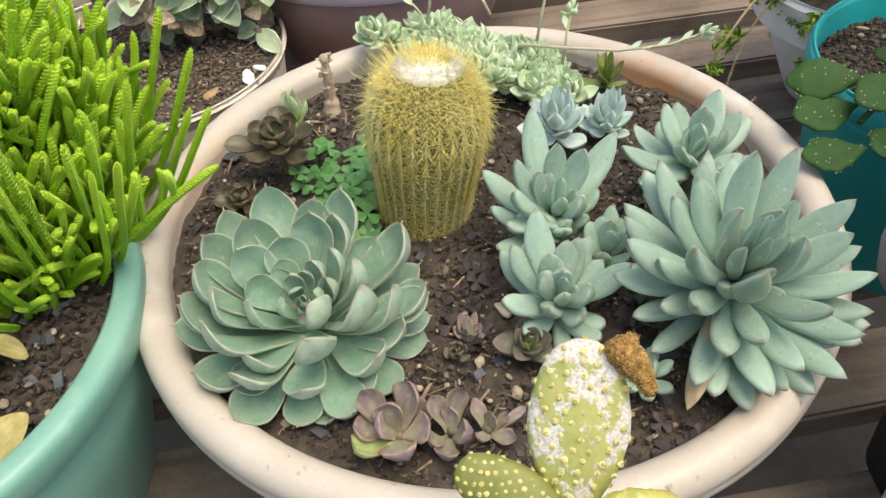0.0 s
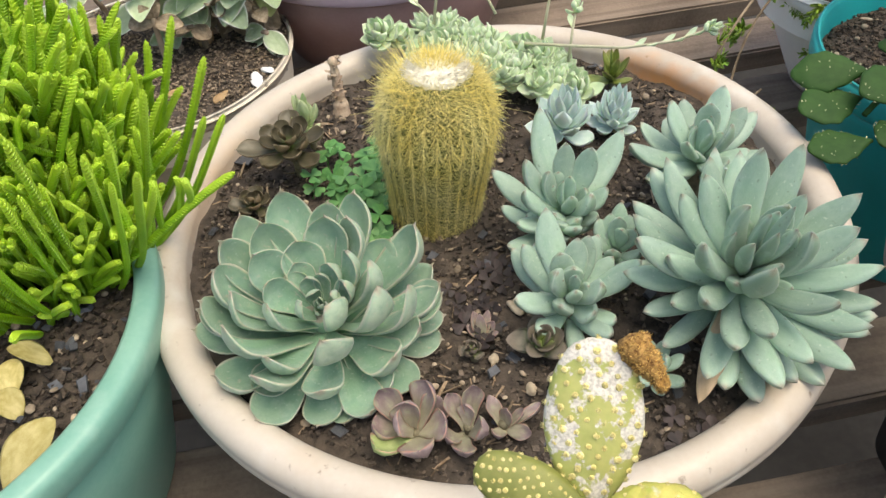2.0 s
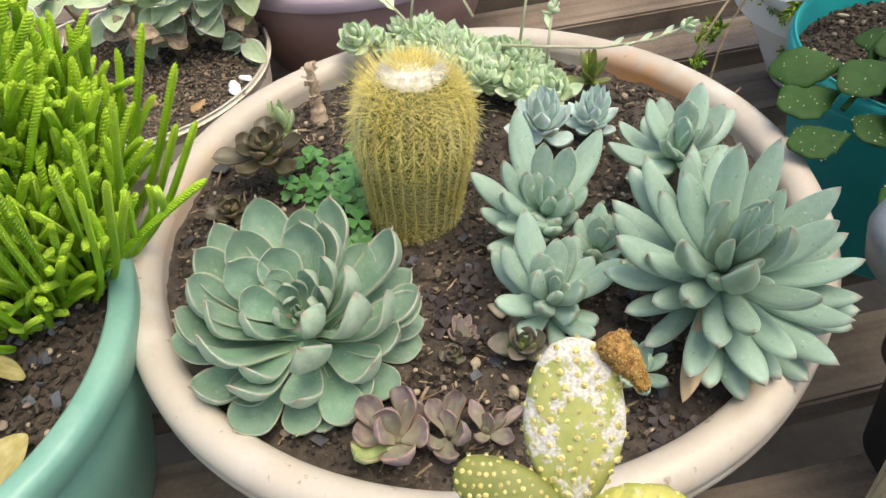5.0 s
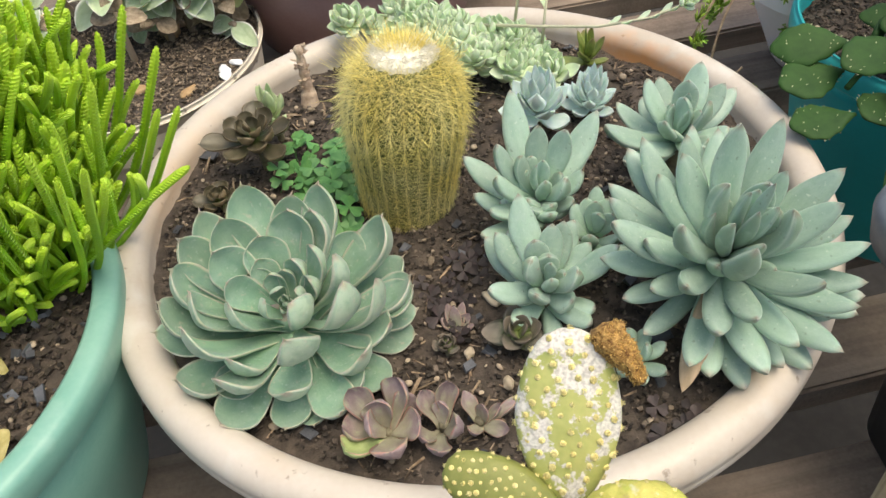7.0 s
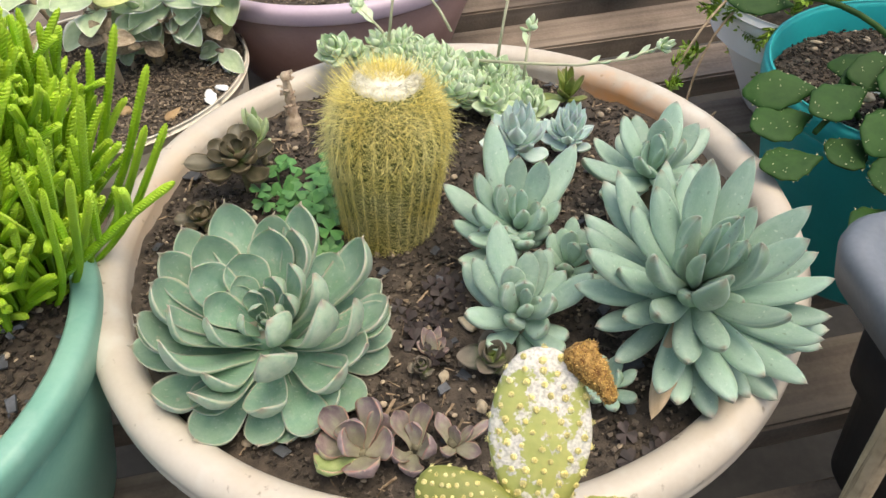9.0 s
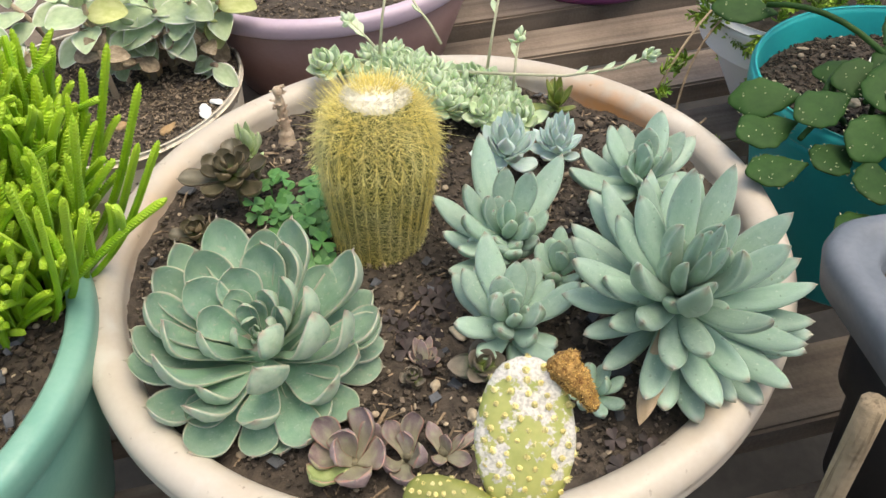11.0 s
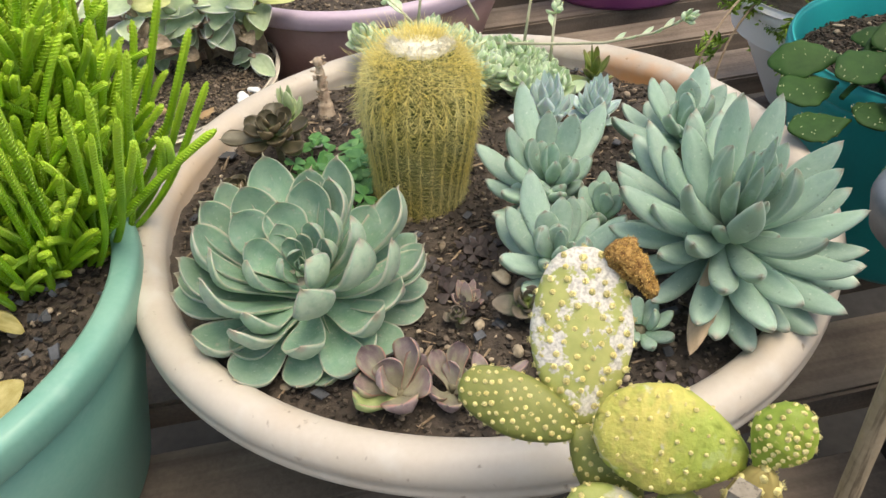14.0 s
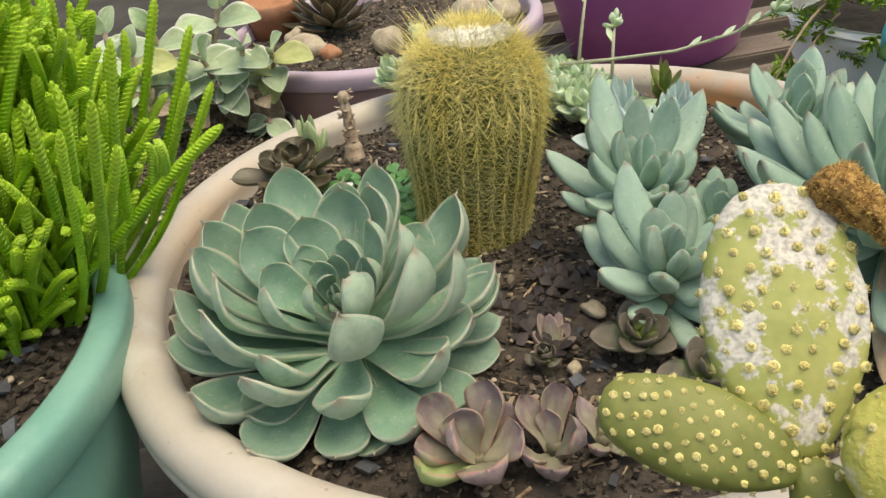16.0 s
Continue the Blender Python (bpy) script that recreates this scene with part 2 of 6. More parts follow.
M_CACTUS = material("cactus_skin", (0.060, 0.082, 0.014), (0.125, 0.140, 0.028), 60, 0.6, 0.2, 300)
M_SPINE = material("golden_spines", (0.84, 0.70, 0.20), (0.95, 0.86, 0.41), 40, 0.5, 0.0, 300, island=0.3)
M_WOOL = material("white_wool", (0.76, 0.71, 0.56), (0.89, 0.86, 0.74), 200, 0.95, 0.6, 900, sheen=0.3)
M_PAD = material("prickly_pear_skin", (0.31, 0.36, 0.10), (0.50, 0.49, 0.17), 30, 0.55, 0.12, 300, sss=0.1)
cork(M_PAD, (0.46, 0.43, 0.40), (0.78, 0.74, 0.68), 85)
M_PAD_GREEN = material("green_pad_skin", (0.145, 0.17, 0.038), (0.265, 0.275, 0.072), 30, 0.55, 0.12, 300, sss=0.1)
M_PAD_LOW = material("scarred_pad_skin", (0.24, 0.30, 0.07), (0.42, 0.44, 0.14), 40, 0.6, 0.4, 300, sss=0.1)
patches(M_PAD_LOW, (0.56, 0.53, 0.47), 90, 0.52, 0.62, 0.75)
M_PAD_YOUNG = material("young_pad_skin", (0.20, 0.30, 0.035), (0.34, 0.42, 0.06), 40, 0.55, 0.2, 300, sss=0.15)
M_PAD_YELLOW = material("yellow_pad_skin", (0.37, 0.41, 0.07), (0.66, 0.57, 0.16), 30, 0.6, 0.8, 420, sss=0.1)
patches(M_PAD_YELLOW, (0.44, 0.33, 0.14), 150, 0.60, 0.70, 0.7)
patches(M_PAD_YELLOW, (0.70, 0.65, 0.50), 120, 0.62, 0.68, 0.8)
patches(M_PAD_YELLOW, (0.30, 0.40, 0.06), 55, 0.52, 0.62, 0.6)
tint_by_uv(M_PAD_YELLOW, 1, 0.62, 0.1, (0.35, 0.45, 0.075), 0.7)
M_GLOCHID = material("yellow_glochids", (0.72, 0.61, 0.22), (0.88, 0.79, 0.40), 300, 0.9, 0.6, 1500, island=0.25)
M_DRY = material("dry_fruit", (0.13, 0.055, 0.012), (0.52, 0.31, 0.10), 420, 0.9, 1.0, 900)
M_WATCH = material("watch_chain_stem", (0.14, 0.31, 0.007), (0.27, 0.47, 0.018), 30, 0.5, 0.15, 300, thing=0.22, sss=0.2)
tint_by_uv(M_WATCH, 1, 0.6, 1.0, (0.47, 0.67, 0.05), 0.8)

# ---- building helpers ----


def link(name, me, mat, parent=None, matrix=None, label=""):
    ob = new(name, me)
    if mat is not None and len(me.materials) == 0:
        me.materials.append(mat)
    elif mat is not None and me.materials[0] != mat:
        ob.material_slots[0].link = 'OBJECT'
        ob.material_slots[0].material = mat
    if parent is not None:
        ob.parent = parent
    if matrix is not None:
        ob.matrix_basis = matrix
    if label:
        ob["label"] = label
    return ob


def mesh_from(name, verts, faces, uvs=None, smooth=True):
    me = bpy.data.meshes.new(name)
    me.from_pydata([tuple(v) for v in verts], [], faces)
    if smooth:
        me.polygons.foreach_set("use_smooth", [True] * len(me.polygons))
    if uvs is not None:
        lay = me.uv_layers.new(name="uv")
        idx = np.empty(len(me.loops), dtype=np.int32)
        me.loops.foreach_get("vertex_index", idx)
        lay.data.foreach_set("uv", np.asarray(uvs, dtype=np.float32)[idx].ravel())
    me.update()
    return me


def base_empty(name, at, label, category, group="", kind=""):
    ob = new(name)
    ob.empty_display_size = 0.02
    ob.location = at
    return tagged(ob, label, category, group, kind)


def lathe(name, profile, segs=96, wobble=0.0):
    """A turned shape: profile rows of (radius, height), from the inside bottom over the rim to the outside bottom."""
    v, f = [], []
    for i in range(segs):
        a = 2 * math.pi * i / segs
        w = 1 + wobble * noise.noise((math.cos(a) * 2, math.sin(a) * 2, 3))
        v += [(r * w * math.cos(a), r * w * math.sin(a), z) for r, z in profile]
    k = len(profile)
    for i in range(segs):
        j = (i + 1) % segs
        for p in range(k - 1):
            f.append((i * k + p, i * k + p + 1, j * k + p + 1, j * k + p))
    return mesh_from(name, v, f)


def arc(cx, cz, r, a0, a1, n):
    return [(cx + r * math.cos(radians(a0 + (a1 - a0) * i / (n - 1))), cz + r * math.sin(radians(a0 + (a1 - a0) * i / (n - 1)))) for i in range(n)]


def tube(name, pts, radii, sides=8, uv=True, cap=True):
    """A round tube along points."""
    pts = [Vector(p) for p in pts]
    v, f, u = [], [], []
    side = None
    for i, p in enumerate(pts):
        d = (pts[min(i + 1, len(pts) - 1)] - pts[max(i - 1, 0)]).normalized()
        ref = side if side is not None else (Vector((0, 0, 1)) if abs(d.z) < 0.9 else Vector((1, 0, 0))).cross(d)
        side = (ref - d * ref.dot(d)).normalized()
        other = d.cross(side)
        for k in range(sides):
            a = 2 * math.pi * k / sides
            v.append(p + (side * math.cos(a) + other * math.sin(a)) * radii[i])
            u.append((k / sides, i / (len(pts) - 1)))
    for i in range(len(pts) - 1):
        for k in range(sides):
            m = (k + 1) % sides
            f.append((i * sides + k, i * sides + m, (i + 1) * sides + m, (i + 1) * sides + k))
    if cap:
        f.append(tuple(range(sides))[::-1])
        f.append(tuple(range((len(pts) - 1) * sides, len(pts) * sides)))
    return mesh_from(name, v, f, u)


def bent(a, b, sag, n=8):
    """Points from a to b, bowed by the vector sag at the middle."""
    a, b, sag = Vector(a), Vector(b), Vector(sag)
    return [a.lerp(b, i / (n - 1)) + sag * (4 * (i / (n - 1)) * (1 - i / (n - 1))) for i in range(n)]


def smooth01(x):
    x = min(1.0, max(0.0, x))
    return x * x * (3 - 2 * x)


def leaf_mesh(name, width_at, thick, cup, sag, rings=15, sides=12, spike=0.0, flat_top=0.45, ripple=0.10, curl=3):
    """A fleshy leaf of length 1 along y: width_at(s) its half width, cup lifts the margins, sag bows it down between base and tip."""
    v, f, u = [], [], []
    for i in range(rings):
        s = i / (rings - 1)
        s = 1 - (1 - s) ** 1.5
        w = width_at(s)
        t = thick * (w / 0.5) ** 0.6 * (1.15 - 0.35 * s)
        mid = -sag * (2.6 if curl == 3 else 1.9) * (s - s ** curl)
        for k in range(sides):
            a = 2 * math.pi * k / sides
            x, q = math.cos(a), math.sin(a)
            z = t * q * (flat_top if q > 0 else 1.0) + cup * w * 2 * (x * x - 0.35) * smooth01(s * 1.6)
            z += ripple * w * noise.noise((x * 1.6, s * 3.0, ripple * 900 + sag * 50))
            v.append((w * x, s, mid + z))
            u.append((abs(x) if q > -1e-6 else 2 - abs(x), s))
    for i in range(rings - 1):
        for k in range(sides):
            m = (k + 1) % sides
            f.append((i * sides + k, i * sides + m, (i + 1) * sides + m, (i + 1) * sides + k))
    top = len(v)
    v.append((0, 1 + spike, -sag * 0 + cup * 0.02))
    u.append((0, 1))
    for k in range(sides):
        f.append(((rings - 1) * sides + k, (rings - 1) * sides + (k + 1) % sides, top))
    f.append(tuple(range(sides))[::-1])
    return mesh_from(name, v, f, u)


def spoon(s):
    """Half width of an echeveria leaf: a wedge widening to a broad round end with a small point."""
    if s < 0.76:
        return 0.5 * (0.28 + 0.72 * math.sin(math.pi / 2 * s / 0.76) ** 1.3)
    e = (s - 0.76) / 0.24
    return 0.5 * max(0.10, max(0.0, 1 - e ** 2.3) ** 0.58)


def lance(s):
    """Half width of a long pointed leaf."""
    if s < 0.58:
        return 0.5 * (0.42 + 0.58 * smooth01(s / 0.58) ** 0.8)
    e = (s - 0.58) / 0.42
    return 0.5 * max(0.028, max(0.0, 1 - e ** 2.0) ** 0.75)


def oval(s):
    """Half width of a blunt egg-shaped leaf."""
    return 0.5 * max(0.04, max(0.0, math.sin(math.pi * (0.10 + 0.90 * s) ** 0.9)) ** 0.6)


def leaf_matrix(base, tip, up, width, thick):
    base, tip = Vector(base), Vector(tip)
    y = tip - base
    length = y.length
    y.normalize()
    x = y.cross(Vector(up)).normalized()
    z = x.cross(y)
    m = Matrix((x, y, z)).transposed().to_4x4()
    return Matrix.Translation(base) @ m @ Matrix.Diagonal((width, length, thick, 1))


def place_leaf(parent, me, mat, base, tip, axis, width, thick, name="leaf", turn=0.0):
    """One leaf of a rosette from base to tip (world), its upper face towards the rosette's axis."""
    base, tip, axis = Vector(base), Vector(tip), Vector(axis)
    out = tip - base
    out = out - axis * out.dot(axis)
    out = out.normalized() if out.length > 1e-6 else Vector((1, 0, 0))
    up = Matrix.Rotation(radians(turn), 3, (tip - base).normalized()) @ (axis - out * 0.6)
    m = leaf_matrix(base, tip, up, width, thick)
    return link(name, me, mat, parent, Matrix.Translation(-parent.location) @ m)


def rosette(parent, meshes, mat, centre, axis, count, reach, rise, width, thick, turn=0.0, inner=0.15, base_up=0.3, seed=1, name="leaf"):
    """Leaves in the golden angle: the outermost reach far and lie low, the innermost stand up."""
    rnd = random.Random(seed)
    axis = Vector(axis).normalized()
    side = axis.cross(Vector((0, 1, 0.01))).normalized()
    other = axis.cross(side)
    centre = Vector(centre)
    for i in range(count):
        k = i / max(1, count - 1)
        a = radians(turn + 137.5 * i + rnd.uniform(-6, 6))
        r = reach * (1 - (1 - inner) * k ** 0.85) * rnd.uniform(0.93, 1.06)
        h = rise * (0.15 + 0.85 * k ** 0.7) * rnd.uniform(0.92, 1.08)
        d = side * math.cos(a) + other * math.sin(a)
        tip = centre + d * r + axis * h
        base = centre + d * r * 0.06 + axis * h * base_up * k
        grow = 0.45 + 0.55 * (1 - k) ** 0.6
        place_leaf(parent, meshes[i % len(meshes)], mat, base, tip, axis, width * grow, width * grow * thick, name)


L_LOW = [leaf_mesh("low_leaf", spoon, 0.15, c, s, rings=20, sides=16, spike=0.05, ripple=0.44, curl=6) for c, s in ((0.22, 0.10), (0.30, 0.20), (0.18, 0.0))]
L_LANCE = [leaf_mesh("lance_leaf", lance, 0.34, 0.0, s, flat_top=0.7, spike=0.01) for s in (0.08, 0.2, 0.32, -0.2)]
L_OVAL = [leaf_mesh("oval_leaf", oval, 0.16, c, s, rings=9, sides=8, flat_top=0.5) for c, s in ((0.2, 0.12), (0.1, 0.06))]

for me in L_LOW + L_LANCE + L_OVAL:
    me.use_fake_user = True


def raw(me):
    co = np.empty(len(me.vertices) * 3)
    me.vertices.foreach_get("co", co)
    uv = np.zeros((len(me.vertices), 2))
    for lp, d in zip(me.loops, me.uv_layers[0].data):
        uv[lp.vertex_index] = d.uv
    return co.reshape(-1, 3), [tuple(p.vertices) for p in me.polygons], uv


RAW = {}


def joined(name, pieces):
    """One mesh out of many placed copies: pieces of (mesh, matrix)."""
    vs, fs, us, o = [], [], [], 0
    for me, m in pieces:
        if me.name not in RAW:
            RAW[me.name] = raw(me)
        co, f, uv = RAW[me.name]
        a = np.array(m)
        vs.append(co @ a[:3, :3].T + a[:3, 3])
        us.append(uv)
        fs += [tuple(o + i for i in q) for q in f]
        o += len(co)
    return mesh_from(name, np.vstack(vs), fs, np.vstack(us))


def head_mesh(name, meshes, count, reach, rise, width, seed, inner=0.12, base_up=0.3, thick=1.0):
    """A small rosette head in one mesh, its axis along z."""
    rnd = random.Random(seed)
    out = []
    for i in range(count):
        k = i / max(1, count - 1)
        a = radians(137.5 * i + rnd.uniform(-8, 8))
        r = reach * (1 - (1 - inner) * k ** 0.85) * rnd.uniform(0.9, 1.08)
        h = rise * (0.12 + 0.88 * k ** 0.7) * rnd.uniform(0.9, 1.1)
        d = Vector((math.cos(a), math.sin(a), 0))
        g = 0.45 + 0.55 * (1 - k) ** 0.6
        out.append((meshes[i % len(meshes)], leaf_matrix(d * r * 0.06 + Vector((0, 0, h * base_up * k)), d * r + Vector((0, 0, h)), Vector((0, 0, 1)) - d * 0.6, width * g, width * g * thick)))
    return joined(name, out)


def aim(at, axis, turn=0.0, size=1.0):
    """A pose at a place, its z along the axis."""
    return Matrix.Translation(at) @ Vector(axis).to_track_quat('Z', 'Y').to_matrix().to_4x4() @ pose(0, 0, 0, 0, 0, turn) @ Matrix.Diagonal((size, size, size, 1))

M_PAD_OLD = material("old_pad_skin", (0.30, 0.22, 0.07), (0.48, 0.40, 0.14), 40, 0.7, 0.3, 300)

# ---- the bench and the ground ----
# ground colour is kept dark to stand in for shade under the bench
ground = link("ground", mesh_from("ground", [(-60, -60, -0.62), (60, -60, -0.62), (60, 60, -0.62), (-60, 60, -0.62)], [(0, 1, 2, 3)]),
              material("paved_ground", (0.035, 0.03, 0.026), (0.08, 0.07, 0.06), 3, 0.95, 0.3, 60))
tagged(ground, "plain grey paving far below the slatted bench", "ground", kind="structure")


def slat_mesh(length, width, thick, seed):
    bm = bmesh.new()
    bmesh.ops.create_cube(bm, size=1.0)
    bmesh.ops.scale(bm, vec=(length, width, thick), verts=bm.verts)
    bmesh.ops.subdivide_edges(bm, edges=[e for e in bm.edges if abs((e.verts[0].co - e.verts[1].co).x) > length * 0.5], cuts=30)
    for v in bm.verts:
        v.co.y += 0.0016 * noise.noise((v.co.x * 6, seed, v.co.y * 9))
        v.co.z += 0.0010 * noise.noise((v.co.x * 5, seed + 7, v.co.y * 20))
    bmesh.ops.bevel(bm, geom=[e for e in bm.edges if e.is_boundary or e.calc_face_angle(0) > 0.8], offset=0.003, segments=2, affect='EDGES')
    me = bpy.data.meshes.new("slat")
    bm.to_mesh(me)
    bm.free()
    return me


bench = base_empty("bench", (0, 0, 0), "weathered grey-brown bench of spaced wooden slats", "bench", kind="structure")
SLAT_TURN = 9.7
slats = [slat_mesh(2.6, 0.074, 0.030, s) for s in range(4)]
for k in range(-4, 11):
    x = random.uniform(-0.1, 0.1)
    y = -0.080 + 0.125 * k + x * math.tan(radians(SLAT_TURN))
    link("slat", slats[k % 4], M_WOOD, bench, pose(x, y, -0.015, 0, random.uniform(-0.2, 0.2), SLAT_TURN + random.uniform(-0.3, 0.3)))
for x in (-0.75, 0.85):
    link("crossbar", slat_mesh(1.9, 0.05, 0.045, 9), M_WOOD, bench, pose(x, 0.3, -0.0535, 0, 0, 90 + SLAT_TURN))
    for y in (-0.4, 1.0):
        link("leg", slat_mesh(0.56, 0.05, 0.045, 5), M_WOOD, bench, pose(x - y * 0.14, y, -0.346, 0, 90, 0))


# ---- soil and chips ----
def soil_sheet(name, at, radius, rough, label, seed, mound=0.0, n=90):
    v, f = [], []
    idx = {}
    for i in range(n + 1):
        for j in range(n + 1):
            x, y = (2 * i / n - 1), (2 * j / n - 1)
            d = max(abs(x), abs(y))
            e = math.hypot(x, y)
            if e > 0:
                x, y = x * d / e, y * d / e
            r = math.hypot(x, y)
            px, py = x * radius, y * radius
            z = rough * (noise.fractal((px * 45, py * 45, seed), 0.9, 2.0, 5) * 0.6) + mound * (1 - r * r)
            idx[i, j] = len(v)
            v.append((px, py, z))
    for i in range(n):
        for j in range(n):
            f.append((idx[i, j], idx[i + 1, j], idx[i + 1, j + 1], idx[i, j + 1]))
    ob = link(name, mesh_from(name, v, f), M_SOIL, None, Matrix.Translation(at))
    return tagged(ob, label, "soil", kind="stuff")


def chips(name, at, radius, count, size, mat, label, seed, flat=0.6, inner=0.0, narrow=1.0):
    """Loose stones or bark on the soil, in one mesh."""
    rnd = random.Random(seed)
    v, f = [], []
    cube = [(-1, -1, -1), (1, -1, -1), (1, 1, -1), (-1, 1, -1), (-1, -1, 1), (1, -1, 1), (1, 1, 1), (-1, 1, 1)]
    quads = [(3, 2, 1, 0), (4, 5, 6, 7), (0, 1, 5, 4), (1, 2, 6, 5), (2, 3, 7, 6), (3, 0, 4, 7)]
    if mat == M_PEBBLE:
        bm = bmesh.new()
        bmesh.ops.create_icosphere(bm, subdivisions=2, radius=1.25)
        cube, quads = [tuple(p.co) for p in bm.verts], [tuple(p.index for p in q.verts) for q in bm.faces]
        bm.free()
    made = 0
    while made < count:
        r, a = radius * math.sqrt(rnd.uniform(inner, 1)), rnd.uniform(0, 2 * math.pi)
        x, y = r * math.cos(a), r * math.sin(a)
        made += 1
        s = size * rnd.choice((0.5, 0.7, 0.8, 1, 1, 1.5))
        m = pose(x, y, s * 0.25 * flat + rnd.uniform(-0.001, 0.001), rnd.uniform(-25, 25), rnd.uniform(-25, 25), rnd.uniform(0, 360))
        sx, sy, sz = s * rnd.uniform(0.5, 1), s * rnd.uniform(0.35, 0.8) * narrow, s * flat * rnd.uniform(0.3, 0.7)
        o = len(v)
        for c in cube:
            q = rnd.uniform(0.55, 1) if len(cube) == 8 else rnd.uniform(0.86, 1)
            v.append(m @ Vector((c[0] * sx * q / 2, c[1] * sy * q / 2, c[2] * sz * q / 2)))
        f += [tuple(o + i for i in q) for q in quads]
    ob = link(name, mesh_from(name, v, f, smooth=flat > 0.7), mat, None, Matrix.Translation(at))
    return tagged(ob, label, "gravel", kind="stuff")


# ---- the wide cream bowl ----
RIM_Z, RIM_R, RIM_T = 0.165, 0.2344, 0.0135
SOIL_Z = 0.159
bowl = base_empty("planter_bowl", (0, 0, 0), "wide cream plastic planter bowl with a thick rolled rim", "planter")
prof = [(0.0, 0.02), (0.14, 0.02), (0.19, 0.09), (0.214, 0.135), (RIM_R - RIM_T - 0.002, 0.152)]
prof += arc(RIM_R, RIM_Z, RIM_T, 190, -25, 18)
prof += [(RIM_R + 0.0128, RIM_Z - 0.0085), (RIM_R + 0.0133, RIM_Z - 0.0110), (RIM_R + 0.0118, RIM_Z - 0.0130), (RIM_R + 0.004, RIM_Z - 0.0130), (RIM_R - 0.008, RIM_Z - 0.018)]
prof += [(0.218, 0.12), (0.195, 0.07), (0.165, 0.02), (0.155, 0.004), (0.150, 0.0), (0.0, 0.0)]
def stain_at(m, place, size, colour, amount):
    """A blotch of another colour round one place of the thing, with a frayed edge."""
    nt = m.node_tree
    n, l = nt.nodes, nt.links
    b = n["Principled BSDF"]
    src = b.inputs["Base Color"].links[0].from_socket
    tc = n.new("ShaderNodeTexCoord")
    mp = n.new("ShaderNodeMapping")
    mp.vector_type = 'TEXTURE'
    mp.inputs["Location"].default_value, mp.inputs["Scale"].default_value = place, size
    mp.inputs["Rotation"].default_value = (0, 0, math.atan2(place[1], place[0]))
    l.new(tc.outputs["Object"], mp.inputs["Vector"])
    ln = n.new("ShaderNodeVectorMath")
    ln.operation = 'LENGTH'
    l.new(mp.outputs[0], ln.inputs[0])
    ns = n.new("ShaderNodeTexNoise")
    ns.inputs["Scale"].default_value, ns.inputs["Detail"].default_value = 60, 6
    l.new(tc.outputs["Object"], ns.inputs["Vector"])
    ad = n.new("ShaderNodeMath")
    l.new(ln.outputs["Value"], ad.inputs[0])
    l.new(ns.outputs["Fac"], ad.inputs[1])
    rng = n.new("ShaderNodeMapRange")
    rng.inputs["From Min"].default_value, rng.inputs["From Max"].default_value = 1.6, 0.7
    rng.inputs["To Max"].default_value = amount
    l.new(ad.outputs[0], rng.inputs["Value"])
    mix = n.new("ShaderNodeMix")
    mix.data_type = 'RGBA'
    l.new(rng.outputs[0], mix.inputs[0])
    l.new(src, mix.inputs[6])
    mix.inputs[7].default_value = (*colour, 1)
    l.new(mix.outputs[2], b.inputs["Base Color"])


stain_at(M_CREAM, (0.160, 0.150, 0.160), (0.016, 0.075, 0.020), (0.75, 0.34, 0.12), 0.9)
stain_at(M_CREAM, (-0.215, 0.045, 0.165), (0.016, 0.11, 0.016), (0.72, 0.52, 0.34), 0.6)
bowl_body = link("body", lathe("bowl_body", prof, 160, 0.006), M_CREAM, bowl)
soil_sheet("bowl_soil", (0, 0, SOIL_Z), 0.224, 0.007, "dark crumbly potting soil filling the cream bowl", 1)
chips("bowl_bark", (0, 0, SOIL_Z + 0.001), 0.215, 13000, 0.0035, M_CHIP, "brown bark crumbs lying on the dark soil", 2)
chips("bowl_pebbles", (0, 0, SOIL_Z + 0.002), 0.212, 700, 0.0042, M_PEBBLE, "pale pebbles scattered on the soil", 3, 0.8)
chips("bowl_twigs", (0, 0, SOIL_Z + 0.003), 0.212, 520, 0.013, M_TWIG, "thin dry straw and twig bits on the soil", 6, 0.10, narrow=0.16)
chips("bowl_slate", (0, 0, SOIL_Z + 0.002), 0.212, 70, 0.013, M_SLATE, "flat grey slate chips on the soil", 4, 0.35)

# ---- the echeveria ----


def obovate(s):
    """Half width of an echeveria leaf: a wedge widening to a broad round end that comes to a point."""
    if s < 0.77:
        return 0.5 * (0.36 + 0.64 * smooth01(s / 0.77) ** 1.3)
    e = (s - 0.77) / 0.23
    return 0.5 * max(0.05, max(0.0, 1 - e ** 1.85) ** 0.68)


def fleshy(s):
    """Half width of a long fleshy leaf, fullest past its middle, with a short point."""
    if s < 0.60:
        return 0.5 * (0.50 + 0.50 * math.sin(math.pi / 2 * s / 0.60) ** 1.2)
    e = (s - 0.60) / 0.40
    return 0.5 * max(0.03, max(0.0, 1 - e ** 1.9) ** 0.73)


def blunt(s):
    """Half width of an old hanging leaf: thick and finger-like, with a rounded end."""
    if s < 0.60:
        return 0.5 * (0.56 + 0.44 * math.sin(math.pi / 2 * s / 0.60))
    e = (s - 0.60) / 0.40
    return 0.5 * max(0.04, max(0.0, 1 - e ** 2.3) ** 0.62)


